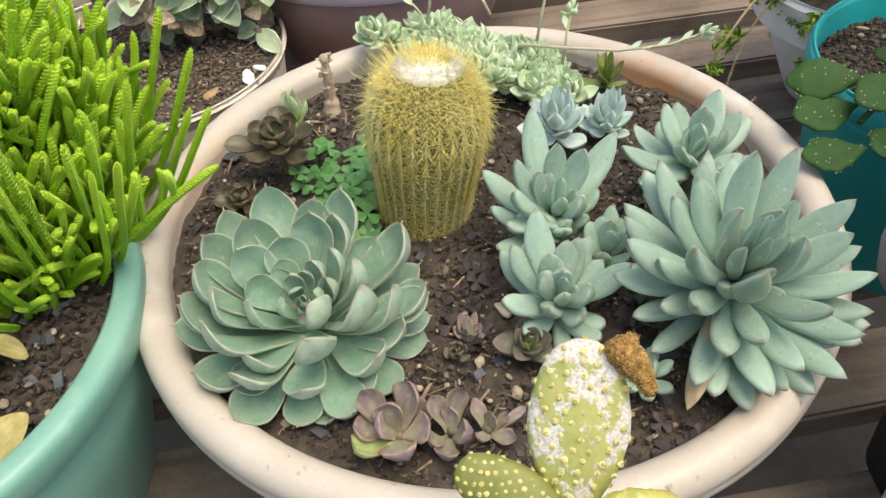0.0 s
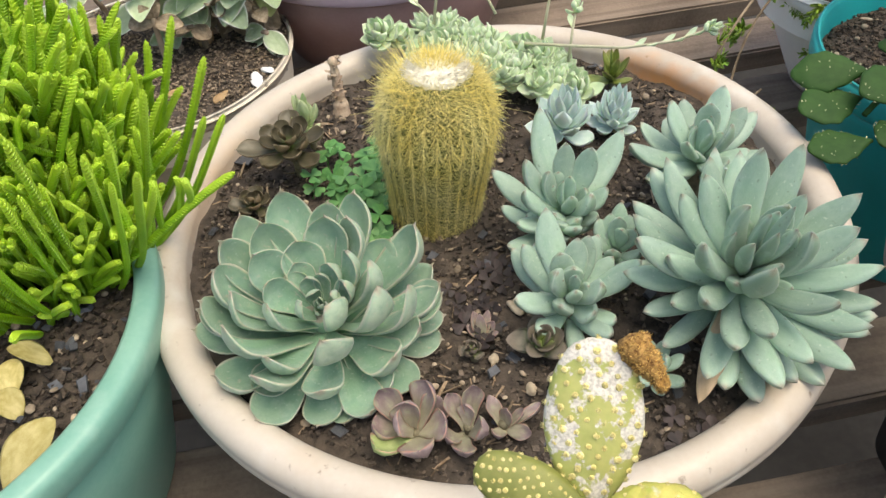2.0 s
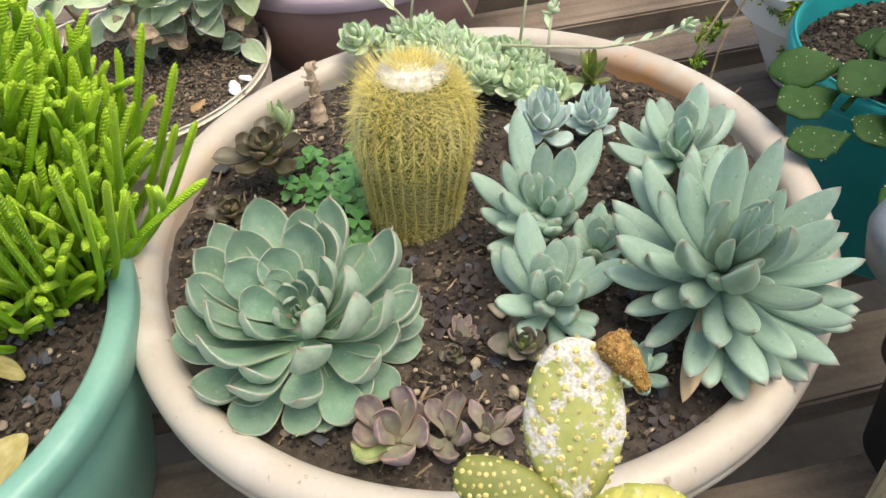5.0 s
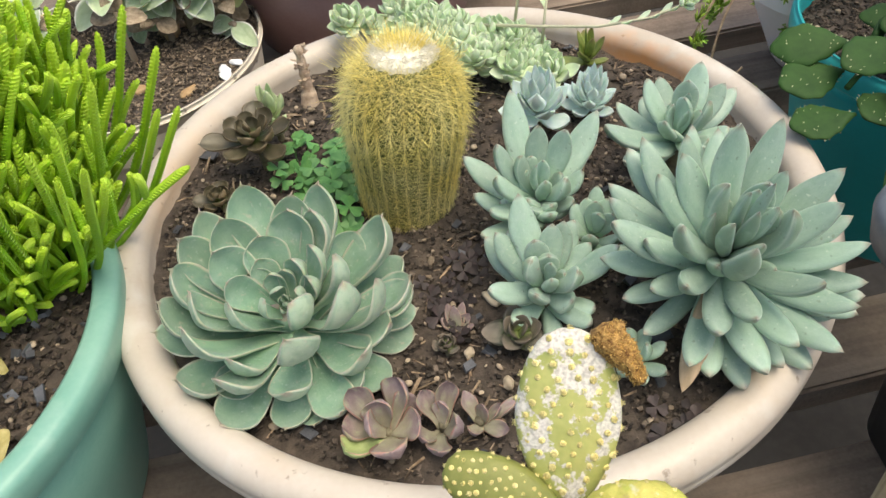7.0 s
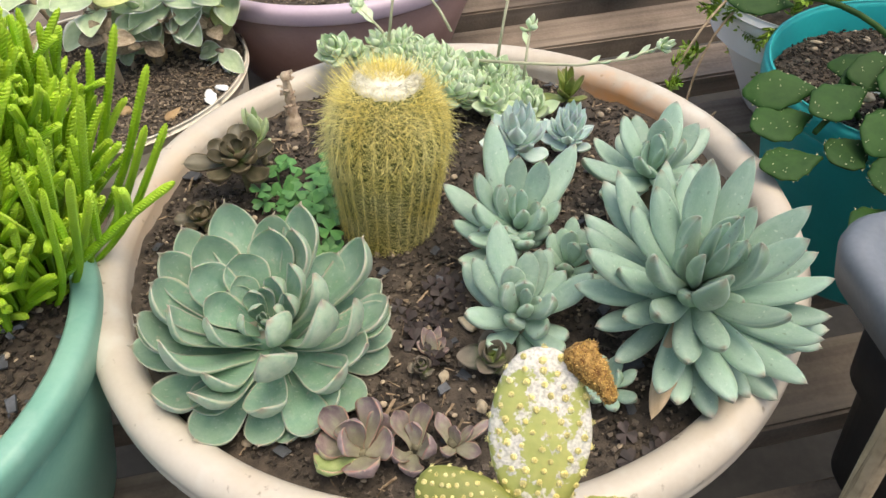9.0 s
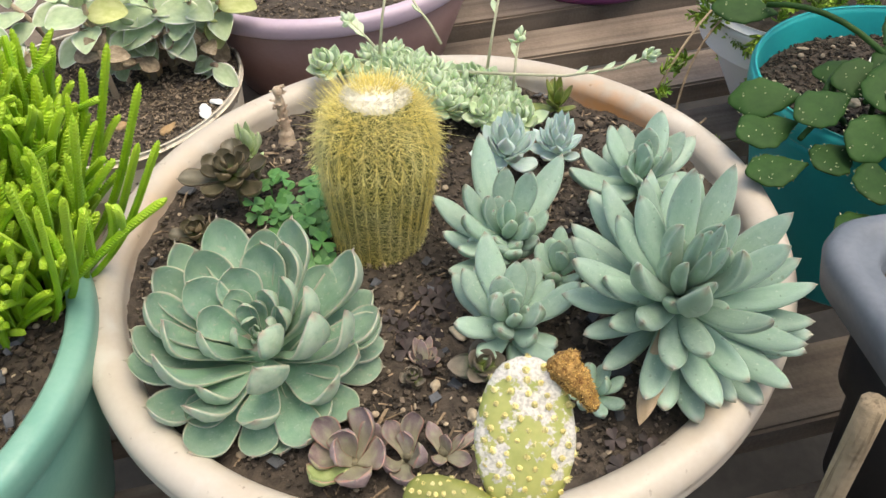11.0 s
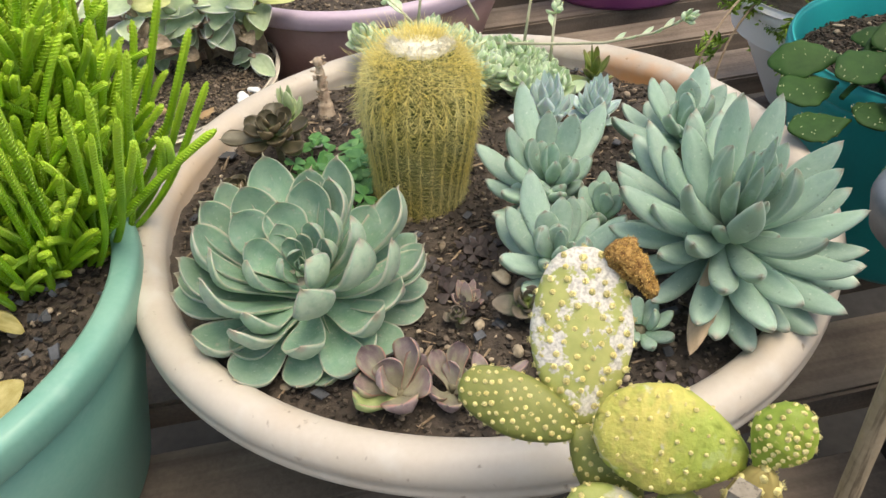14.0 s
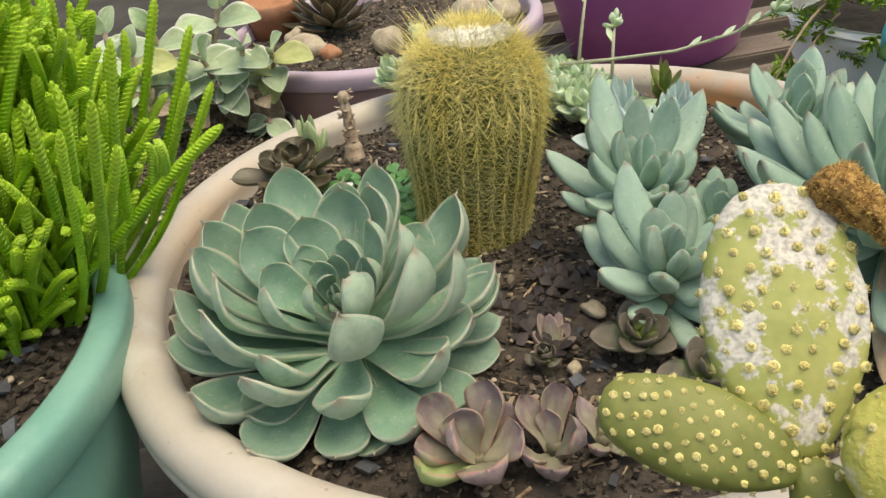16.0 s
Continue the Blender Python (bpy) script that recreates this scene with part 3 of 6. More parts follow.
def grown_leaf(parent, mat, base, tip, axis, width, shape, thick=0.20, cup=0.25, bow=0.1, top=0.3, keel=0.0, turn=0.0, spike=0.015, seed=0, wave=0.03, rings=18, sides=14, hook=4):
    """One leaf of its own shape from base to tip (world): bow sinks it under its chord by that share of its length, cup lifts the margins."""
    base, tip = Vector(base), Vector(tip)
    ratio = (tip - base).length / width
    v, f, u = [], [], []
    for i in range(rings):
        s = 1 - (1 - i / (rings - 1)) ** 1.45
        w = shape(s)
        t = thick * (w / 0.5) ** 0.55 * (1.12 - 0.3 * s)
        mid = -bow * ratio * 2.1 * (s - s ** hook)
        lean = wave * noise.noise((s * 1.7, seed * 7.3, 1.0)) * ratio * 0.5
        for k in range(sides):
            a = 2 * math.pi * k / sides
            x, q = math.cos(a), math.sin(a)
            z = t * q * (top if q > 0 else 1.0 - keel * abs(x)) + cup * w * 2 * (x * x - 0.4) * smooth01(s * 1.5)
            z += wave * noise.noise((x * 1.2, s * 2.4, seed * 3.1))
            v.append((w * x * (1 + 0.05 * noise.noise((s * 3.5, math.copysign(1.0, x), seed * 1.9))) + lean, s, mid + z))
            u.append((abs(x) if q > -1e-6 else 2 - abs(x), s))
    for i in range(rings - 1):
        for k in range(sides):
            m = (k + 1) % sides
            f.append((i * sides + k, i * sides + m, (i + 1) * sides + m, (i + 1) * sides + k))
    v.append((v[-1][0] * 0.2, 1 + spike, cup * 0.03 + 0.02))
    u.append((0, 1))
    for k in range(sides):
        f.append(((rings - 1) * sides + k, (rings - 1) * sides + (k + 1) % sides, len(v) - 1))
    f.append(tuple(range(sides))[::-1])
    place_leaf(parent, mesh_from("leaf", v, f, u), mat, base, tip, axis, width, width, turn=turn)


ech = base_empty("echeveria", (-0.106, -0.106, SOIL_Z), "large grey-green echeveria rosette with pinkish leaf margins", "succulent")
E_AXIS = Vector((-0.02, -0.30, 0.95)).normalized()
# leaf tips from the plant's foot and widths, in millimetres: the far side, the near side, the heart, the lowest leaves
E_FAR = [(-24, 47, 87, 30), (-51, 42, 74, 28), (-36, 29, 78, 30), (-58, 12, 79, 28), (-13, 13, 76, 27), (3, 28, 81, 29), (21, 47, 82, 27), (4, 48, 75, 26),
         (57, 28, 70, 28), (40, 31, 56, 24), (17, 25, 82, 24), (65, 27, 35, 27), (70, -2, 49, 27), (71, -5, 44, 25), (71, 1, 16, 25), (-58, -11, 78, 28), (-37, 1, 78, 27), (-66, -23, 67, 29)]
E_NEAR = [(69, -12, 7, 25), (58, -27, 39, 30), (43, -47, 38, 31), (56, -50, 16, 26), (37, -57, 18, 28), (28, -72, 20, 28), (12, -71, 9, 25), (-3, -74, 13, 26), (2, -66, 36, 27),
          (-36, -74, 22, 31), (-34, -63, 49, 29), (-61, -52, 36, 29), (-40, -55, 24, 26), (-49, -43, 68, 29), (-78, -21, 40, 28), (-48, -20, 71, 27), (8, -56, 69, 27), (-28, -52, 50, 26), (54, -22, 70, 24)]
E_HEART = [(-30, -11, 66, 20), (-26, -27, 66, 23), (8, -33, 69, 24), (37, -28, 77, 25), (32, -10, 79, 21), (18, 2, 76, 18), (-21, 2, 60, 18), (-15, 5, 66, 18), (6, -1, 70, 16), (-8, -22, 61, 14), (16, -14, 66, 15), (-8, -4, 62, 13), (-3, -16, 61, 11), (8, -18, 63, 12), (0, -3, 64, 11)]
E_UNDER = [(-58, -38, 8, 24), (-72, 4, 24, 26), (-50, 40, 36, 26), (10, 50, 42, 27), (50, 38, 22, 26), (-76, -10, 45, 26)]
# leaves that turn their pale backs to the front
E_TURNED = {(57, 28): -22, (21, 47): -25, (17, 25): -30, (65, 27): -20, (-49, -43): 38, (-26, -27): 32, (-48, -20): 28, (-58, -11): 20, (-66, -23): 16, (-34, -63): 25, (-61, -52): 14, (-28, -52): 22, (54, -22): -35, (37, -28): -55, (32, -10): -40, (18, 2): -25}
rnd = random.Random(33)
for i, (x, y, z, w) in enumerate(E_FAR + E_NEAR + E_HEART + E_UNDER):
    near = max(0.0, 1 - math.hypot(x, y + 10) / 75)
    stand = 0.0
    if y < -15 and z > 45:
        stand = 0.09 if x > 20 else 0.065
    elif y < -40:
        stand = 0.05
    base = ech.location + Vector((0.12 * x, -10 + 0.12 * (y + 10), 17 + 20 * near)) * 0.001
    tip = ech.location + Vector((x, y, z)) * 0.001
    steep = smooth01((z - 10) / 55)
    grown_leaf(ech, M_ECH, base, tip, E_AXIS, w * (0.00101 if y > -15 else 0.00094), obovate, thick=0.24 if stand < 0.06 else 0.17, cup=(0.16 + 0.24 * rnd.random() * steep) * (1 if stand < 0.06 else 0.5), bow=0.03 + 0.05 * steep + 0.025 * rnd.random() + stand, top=0.25, turn=E_TURNED.get((x, y), rnd.uniform(-20, 20)), spike=0.035, seed=i, wave=0.09, hook=5 if stand > 0.05 else 7)
rosette(ech, (L_LOW[0], L_LOW[1]), M_ECH, ech.location + Vector((0.000, -0.011, 0.038)), E_AXIS, 9, 0.007, 0.020, 0.0062, 1.0, inner=0.10, seed=4)
link("stem", tube("ech_stem", bent((0, 0, -0.01), (-0.003, -0.008, 0.040), (0, 0, 0)), [0.011] * 8), M_ECH, ech)

# ---- the long-leaved blue-green succulents ----


def long_leaved(at, centre, axis, tips, wid, thick, label, group="blue-green succulents", low=0.022, filler=None, away=(0, 0, 0)):
    """A stemmed rosette of long pointed leaves; tips in millimetres from the point away."""
    at, centre, axis = Vector(at), Vector(centre), Vector(axis).normalized()
    ob = base_empty("pachyphytum", at, label, "succulent", group)
    link("stem", tube("stem", bent(Vector((0, 0, -0.008)), centre - at, (0, 0.002, 0)), [0.0065] * 8), M_STEM, ob)
    rnd = random.Random(len(tips) * 7 + int(at.x * 1000))
    for i, (x, y, z) in enumerate(tips):
        d = Vector((x, y, z)) * 0.001 + Vector(away) - centre
        h = d.normalized().dot(axis)
        base = centre + axis * low * (h - 0.45) + (d - axis * d.dot(axis)).normalized() * 0.004
        grow = min(1.10, 0.52 + 0.48 * d.length / 0.066) * rnd.uniform(0.93, 1.07)
        grown_leaf(ob, M_PACHY, base, centre + d, axis, wid * grow * (1.0 if h > 0.0 else 0.86), fleshy if h > 0.12 else blunt, thick=0.30 * thick + 0.07, cup=0.04, bow=(0.105 if h > 0.05 else 0.075) + rnd.uniform(-0.02, 0.03), top=0.55 if h > 0.12 else 0.8, keel=0.20,
                   turn=rnd.uniform(-12, 12), spike=0.012, seed=i + int(at.y * 900), wave=0.05, rings=15, sides=12, hook=3)
    if filler:
        rosette(ob, L_LANCE[:3], M_PACHY, centre, axis, filler[0], filler[1], filler[2], wid * 0.9, thick, seed=filler[0], inner=0.1)
    return ob


M_STEM = material("grey_stem", (0.16, 0.14, 0.09), (0.28, 0.26, 0.17), 150, 0.8, 0.5, 600)
B_C, B_AXIS = (0.141, -0.116, 0.205), (0, -0.35, 0.93)
# tips of the upright leaves, then of the spreading and hanging ones, in millimetres
B_UP = [(134, -53, 255), (146, -60, 257), (143, -98, 289), (171, -82, 278), (107, -50, 247), (101, -42, 233), (117, -90, 266), (105, -94, 256), (84, -73, 234), (81, -89, 238), (76, -121, 249),
        (93, -126, 240), (107, -139, 261), (130, -128, 276), (153, -122, 269), (170, -104, 260), (200, -105, 259), (190, -130, 258), (155, -135, 262), (158, -145, 271), (136, -161, 264), (125, -70, 262), (158, -70, 262)]
B_DOWN = [(108, -157, 236), (95, -141, 217), (72, -118, 221), (207, -138, 235), (208, -146, 214), (211, -144, 201), (172, -167, 241), (197, -163, 216), (162, -180, 210), (186, -180, 201), (177, -176, 183),
          (144, -190, 202), (137, -186, 183), (122, -175, 218), (108, -181, 201), (140, -172, 224), (188, -96, 222), (196, -120, 210), (184, -70, 226), (92, -150, 190), (84, -128, 196), (84, -100, 208), (205, -118, 236), (207, -128, 223), (206, -152, 194), (198, -146, 186), (205, -134, 190), (190, -164, 186), (160, -48, 228), (120, -178, 186), (160, -176, 186)]
big = long_leaved((0.145, -0.095, SOIL_Z), B_C, B_AXIS, B_UP + B_DOWN, 0.0166, 1.15, "large blue-green succulent with long pointed fleshy leaves", filler=(13, 0.030, 0.086))
M_DRY_LEAF = material("drying_leaf", (0.34, 0.25, 0.15), (0.52, 0.38, 0.25), 3, 0.6, 0.2, 40)
for x, y, z in ((107, -181, 178),):
    grown_leaf(big, M_DRY_LEAF, Vector(B_C).lerp(Vector((x, y, z)) * 0.001, 0.1), Vector((x, y, z)) * 0.001, B_AXIS, 0.0145, fleshy, thick=0.25, cup=0.05, bow=-0.05, top=0.6, turn=8, seed=x)
long_leaved((0.045, -0.104, SOIL_Z), (0.043, -0.111, 0.186), (0, -0.3, 0.95),
            [(31, -75, 234), (56, -87, 221), (37, -104, 224), (10, -78, 204), (16, -88, 217), (34, -117, 222), (44, -112, 219), (59, -124, 217), (9, -122, 206), (47, -141, 172), (70, -124, 184), (84, -108, 219), (66, -134, 182), (24, -84, 214), (48, -94, 226), (20, -84, 206), (63, -82, 216), (71, -94, 208), (22, -130, 184)],
            0.0186, 1.15, "blue-green fleshy rosette low over the soil", filler=(8, 0.022, 0.034))
long_leaved((0.046, -0.036, SOIL_Z), (0.047, -0.044, 0.194), (0, -0.2, 0.97),
            [(35, 4, 251), (88, -8, 238), (48, -31, 248), (63, -37, 248), (22, -38, 242), (1, -19, 219), (20, -55, 231), (43, -36, 229), (61, -60, 229), (6, -36, 202), (15, -60, 208), (74, -46, 221), (38, -70, 216), (52, -66, 214), (36, -44, 236), (12, -64, 192), (66, -62, 212), (28, -72, 213), (50, -75, 215), (8, -70, 198), (40, -76, 208)],
            0.0172, 1.15, "taller blue-green rosette beside the golden cactus", filler=(9, 0.026, 0.042))
long_leaved((0.077, -0.066, SOIL_Z), (0.076, -0.072, 0.182), (0, -0.2, 0.97),
            [(79, -74, 211), (74, -60, 212), (65, -74, 206), (82, -52, 214), (64, -88, 200), (88, -72, 208), (72, -86, 206), (86, -62, 212), (66, -62, 210), (90, -84, 200), (78, -68, 216), (82, -90, 196)],
            0.0150, 1.0, "small blue-green offset between the larger heads")
long_leaved((0.146, 0.008, SOIL_Z), (0.146, 0.004, 0.196), (0, -0.15, 0.98),
            [(164, 31, 240), (125, 20, 238), (109, 30, 214), (93, -12, 228), (131, -12, 227), (157, -12, 240), (192, 36, 213), (178, 0, 208), (138, 38, 226), (178, 22, 228), (150, 12, 240), (120, -20, 214), (150, -32, 220), (176, -22, 212), (108, 8, 204), (130, 44, 206), (166, 46, 210), (194, 10, 196), (184, -18, 194), (106, -18, 202), (144, -4, 238)],
            0.0195, 0.75, "blue-green rosette near the far rim of the bowl", filler=(8, 0.026, 0.040))
long_leaved((0.086, -0.150, SOIL_Z), (0.087, -0.153, 0.170), (0, -0.2, 0.97),
            [(14, -16, 9), (-10, -14, 9), (18, 2, 10), (-2, 8, 18), (5, -4, 18), (-17, -2, 8), (10, 12, 12), (2, -20, 5)], 0.0135, 1.1, "tiny blue-green offset on the soil", low=0.006, away=(0.087, -0.153, 0.172))

# ---- the golden column cactus ----
CAC = Vector((-0.0405, 0.010, SOIL_Z))
cactus = base_empty("column_cactus", CAC, "golden-spined column cactus with a woolly white crown", "cactus")
C_RIBS, C_H, C_R = 28, 0.117, 0.0385


def cactus_radius(s):
    """Radius along the height s, 0 to 1: narrower at the foot, rounded shoulders."""
    body = 0.80 + 0.20 * smooth01(s / 0.70)
    return C_R * body * (1.0 if s < 0.66 else math.sqrt(max(0.0, 1 - ((s - 0.66) / 0.34) ** 2.4 * 0.74)))


v, f = [], []
rows, per = 40, C_RIBS * 4
for i in range(rows + 1):
    s = i / rows
    for k in range(per):
        a = 2 * math.pi * k / per
        r = cactus_radius(s) * (1 + 0.026 * math.cos(a * C_RIBS))
        v.append((r * math.cos(a), r * math.sin(a), s * C_H))
for i in range(rows):
    for k in range(per):
        m = (k + 1) % per
        f.append((i * per + k, i * per + m, (i + 1) * per + m, (i + 1) * per + k))
f.append(tuple(range(rows * per, (rows + 1) * per)))
CAC_TILT = pose(0, 0, 0, -2.8, 4.4, 0)
link("body", mesh_from("cactus_body", v, f), M_CACTUS, cactus, CAC_TILT)


def bristle(v, f, at, tip, r0):
    """One thin straight spine."""
    d = (tip - at).normalized()
    q = d.cross(Vector((0.3, 0.5, 0.8))).normalized()
    w = d.cross(q)
    o = len(v)
    for c, rr in ((at, r0), (at.lerp(tip, 0.6), r0 * 0.8)):
        v.extend((c + q * rr, c - q * rr * 0.5 + w * rr * 0.85, c - q * rr * 0.5 - w * rr * 0.85))
    v.append(tip)
    for k in range(3):
        m = (k + 1) % 3
        f.append((o + k, o + m, o + 3 + m, o + 3 + k))
        f.append((o + 3 + k, o + 3 + m, o + 6))


rnd = random.Random(8)
v, f, av, af = [], [], [], []
for k in range(C_RIBS):
    a = 2 * math.pi * k / C_RIBS
    out = Vector((math.cos(a), math.sin(a), 0))
    side = Vector((-out.y, out.x, 0))
    for i in range(34):
        s = (i + 0.5 * (k % 2) + rnd.uniform(-0.12, 0.12)) / 34.0
        r = cactus_radius(s) * 1.026
        top = smooth01((s - 0.70) / 0.3)
        at = Vector((r * out.x, r * out.y, s * C_H))
        g = smooth01((s - 0.35) / 0.5)
        nrm = (out + Vector((0, 0, 0.9 * top))).normalized()
        # a woolly dot, and round it thin spines lying close, like a star
        o, up = len(av), side.cross(nrm).normalized() * -1
        av.extend((at + side * 0.0008 - nrm * 0.0004, at - side * 0.0008 - nrm * 0.0004, at + up * 0.0010 - nrm * 0.0004, at - up * 0.0010 - nrm * 0.0004, at + nrm * 0.0007))
        af.extend(((o, o + 2, o + 4), (o + 2, o + 1, o + 4), (o + 1, o + 3, o + 4), (o + 3, o, o + 4)))
        for q in range(9):
            b = 2 * math.pi * (q + rnd.uniform(-0.3, 0.3)) / 9
            d = (side * math.cos(b) + up * math.sin(b)) + nrm * rnd.uniform(0.16, 0.42)
            bristle(v, f, at, at + d.normalized() * 0.0092 * rnd.uniform(0.75, 1.3), 0.00015)
        # longer spines that point out and down on the upper half
        for q in range(1 + int(4.2 * g + rnd.random())):
            d = out * rnd.uniform(0.25, 0.75) + side * rnd.uniform(-0.75, 0.75) + Vector((0, 0, rnd.uniform(-1.0, -0.1) * (1 - 0.7 * top) + 0.25 * top))
            bristle(v, f, at, at + d.normalized() * (0.0065 + 0.0085 * g) * (1 - 0.4 * top) * rnd.uniform(0.75, 1.4), 0.00017)
# spines that rise round the crown
for q in range(1500):
    a, u = rnd.uniform(0, 2 * math.pi), rnd.uniform(0.80, 1.0)
    r = cactus_radius(u)
    at = Vector((r * math.cos(a), r * math.sin(a), C_H * u))
    e = 1.1 - 1.2 * (u - 0.8)
    d = Vector((math.cos(a) * e + rnd.uniform(-0.4, 0.4), math.sin(a) * e + rnd.uniform(-0.4, 0.4), rnd.uniform(-0.1, 0.35) + 1.6 * (u - 0.8)))
    bristle(v, f, at, at + d.normalized() * rnd.uniform(0.005, 0.0095), 0.00016)
# a few long stray ones
for q in range(90):
    a = rnd.uniform(0, 2 * math.pi)
    u = rnd.uniform(0.82, 0.99)
    r = cactus_radius(u)
    at = Vector((r * math.cos(a), r * math.sin(a), C_H * u))
    d = Vector((math.cos(a), math.sin(a), rnd.uniform(-0.1, 0.9) + 4 * (u - 0.82)))
    bristle(v, f, at, at + d.normalized() * rnd.uniform(0.016, 0.030), 0.00014)
link("spine_coat", mesh_from("cactus_spines", v, f), M_SPINE, cactus, CAC_TILT, "dense golden yellow spines")["kind"] = "stuff"
link("areole_coat", mesh_from("areoles", av, af), M_AREOLE, cactus, CAC_TILT, "rows of small pale woolly dots")["kind"] = "stuff"
v, f = [], []
for i in range(15):
    for k in range(48):
        a = 2 * math.pi * k / 48
        r = 0.0212 * i / 14 * (1 + 0.08 * noise.noise((math.cos(a) * 5, math.sin(a) * 5, 1)) * (i > 10))
        v.append((r * math.cos(a), r * math.sin(a), C_H + 0.0012 + 0.0048 * (1 - (i / 14) ** 2) - 0.003 * (i == 14) + 0.0016 * noise.noise((r * 420 * math.cos(a), r * 420 * math.sin(a), 2))))
for i in range(14):
    for k in range(48):
        f.append((i * 48 + k, (i + 1) * 48 + k, (i + 1) * 48 + (k + 1) % 48, i * 48 + (k + 1) % 48))
link("wool", mesh_from("cactus_wool", v, f), M_WOOL, cactus, CAC_TILT, "white woolly crown")
v, f = [], []
for q in range(1100):
    a, u = rnd.uniform(0, 2 * math.pi), math.sqrt(rnd.uniform(0.25, 1))
    r = 0.0215 * u
    at = Vector((r * math.cos(a), r * math.sin(a), C_H + 0.0008 + 0.0048 * (1 - u * u)))
    d = Vector((math.cos(a) * u * 1.3 + rnd.uniform(-0.5, 0.5), math.sin(a) * u * 1.3 + rnd.uniform(-0.5, 0.5), rnd.uniform(0.1, 0.6)))
    bristle(v, f, at, at + d.normalized() * rnd.uniform(0.003, 0.006), 0.00017)
link("wool_coat", mesh_from("crown_hairs", v, f), M_WOOL, cactus, CAC_TILT)["kind"] = "stuff"
v, f = [], []
for q in range(700):
    a, u = rnd.uniform(0, 2 * math.pi), math.sqrt(rnd.random())
    r = 0.013 * u
    at = Vector((r * math.cos(a), r * math.sin(a) * 0.8 + 0.006, C_H + 0.003))
    d = Vector((math.cos(a) * u * 0.9 + rnd.uniform(-0.5, 0.5), math.sin(a) * u * 0.9 + rnd.uniform(-0.5, 0.5), 1))
    bristle(v, f, at, at + d.normalized() * rnd.uniform(0.006, 0.013), 0.00015)
for q in range(330):
    a, u = rnd.uniform(0, 2 * math.pi), rnd.uniform(0.90, 0.995)
    r = cactus_radius(u)
    at = Vector((r * math.cos(a), r * math.sin(a), C_H * u))
    d = Vector((math.cos(a) * 0.7 + rnd.uniform(-0.35, 0.35), math.sin(a) * 0.7 + rnd.uniform(-0.35, 0.35), rnd.uniform(0.5, 1.2)))
    bristle(v, f, at, at + d.normalized() * rnd.uniform(0.010, 0.021), 0.00015)
link("crown_spine_coat", mesh_from("crown_spines", v, f), M_SPINE, cactus, CAC_TILT)["kind"] = "stuff"

# ---- the prickly pear in front ----


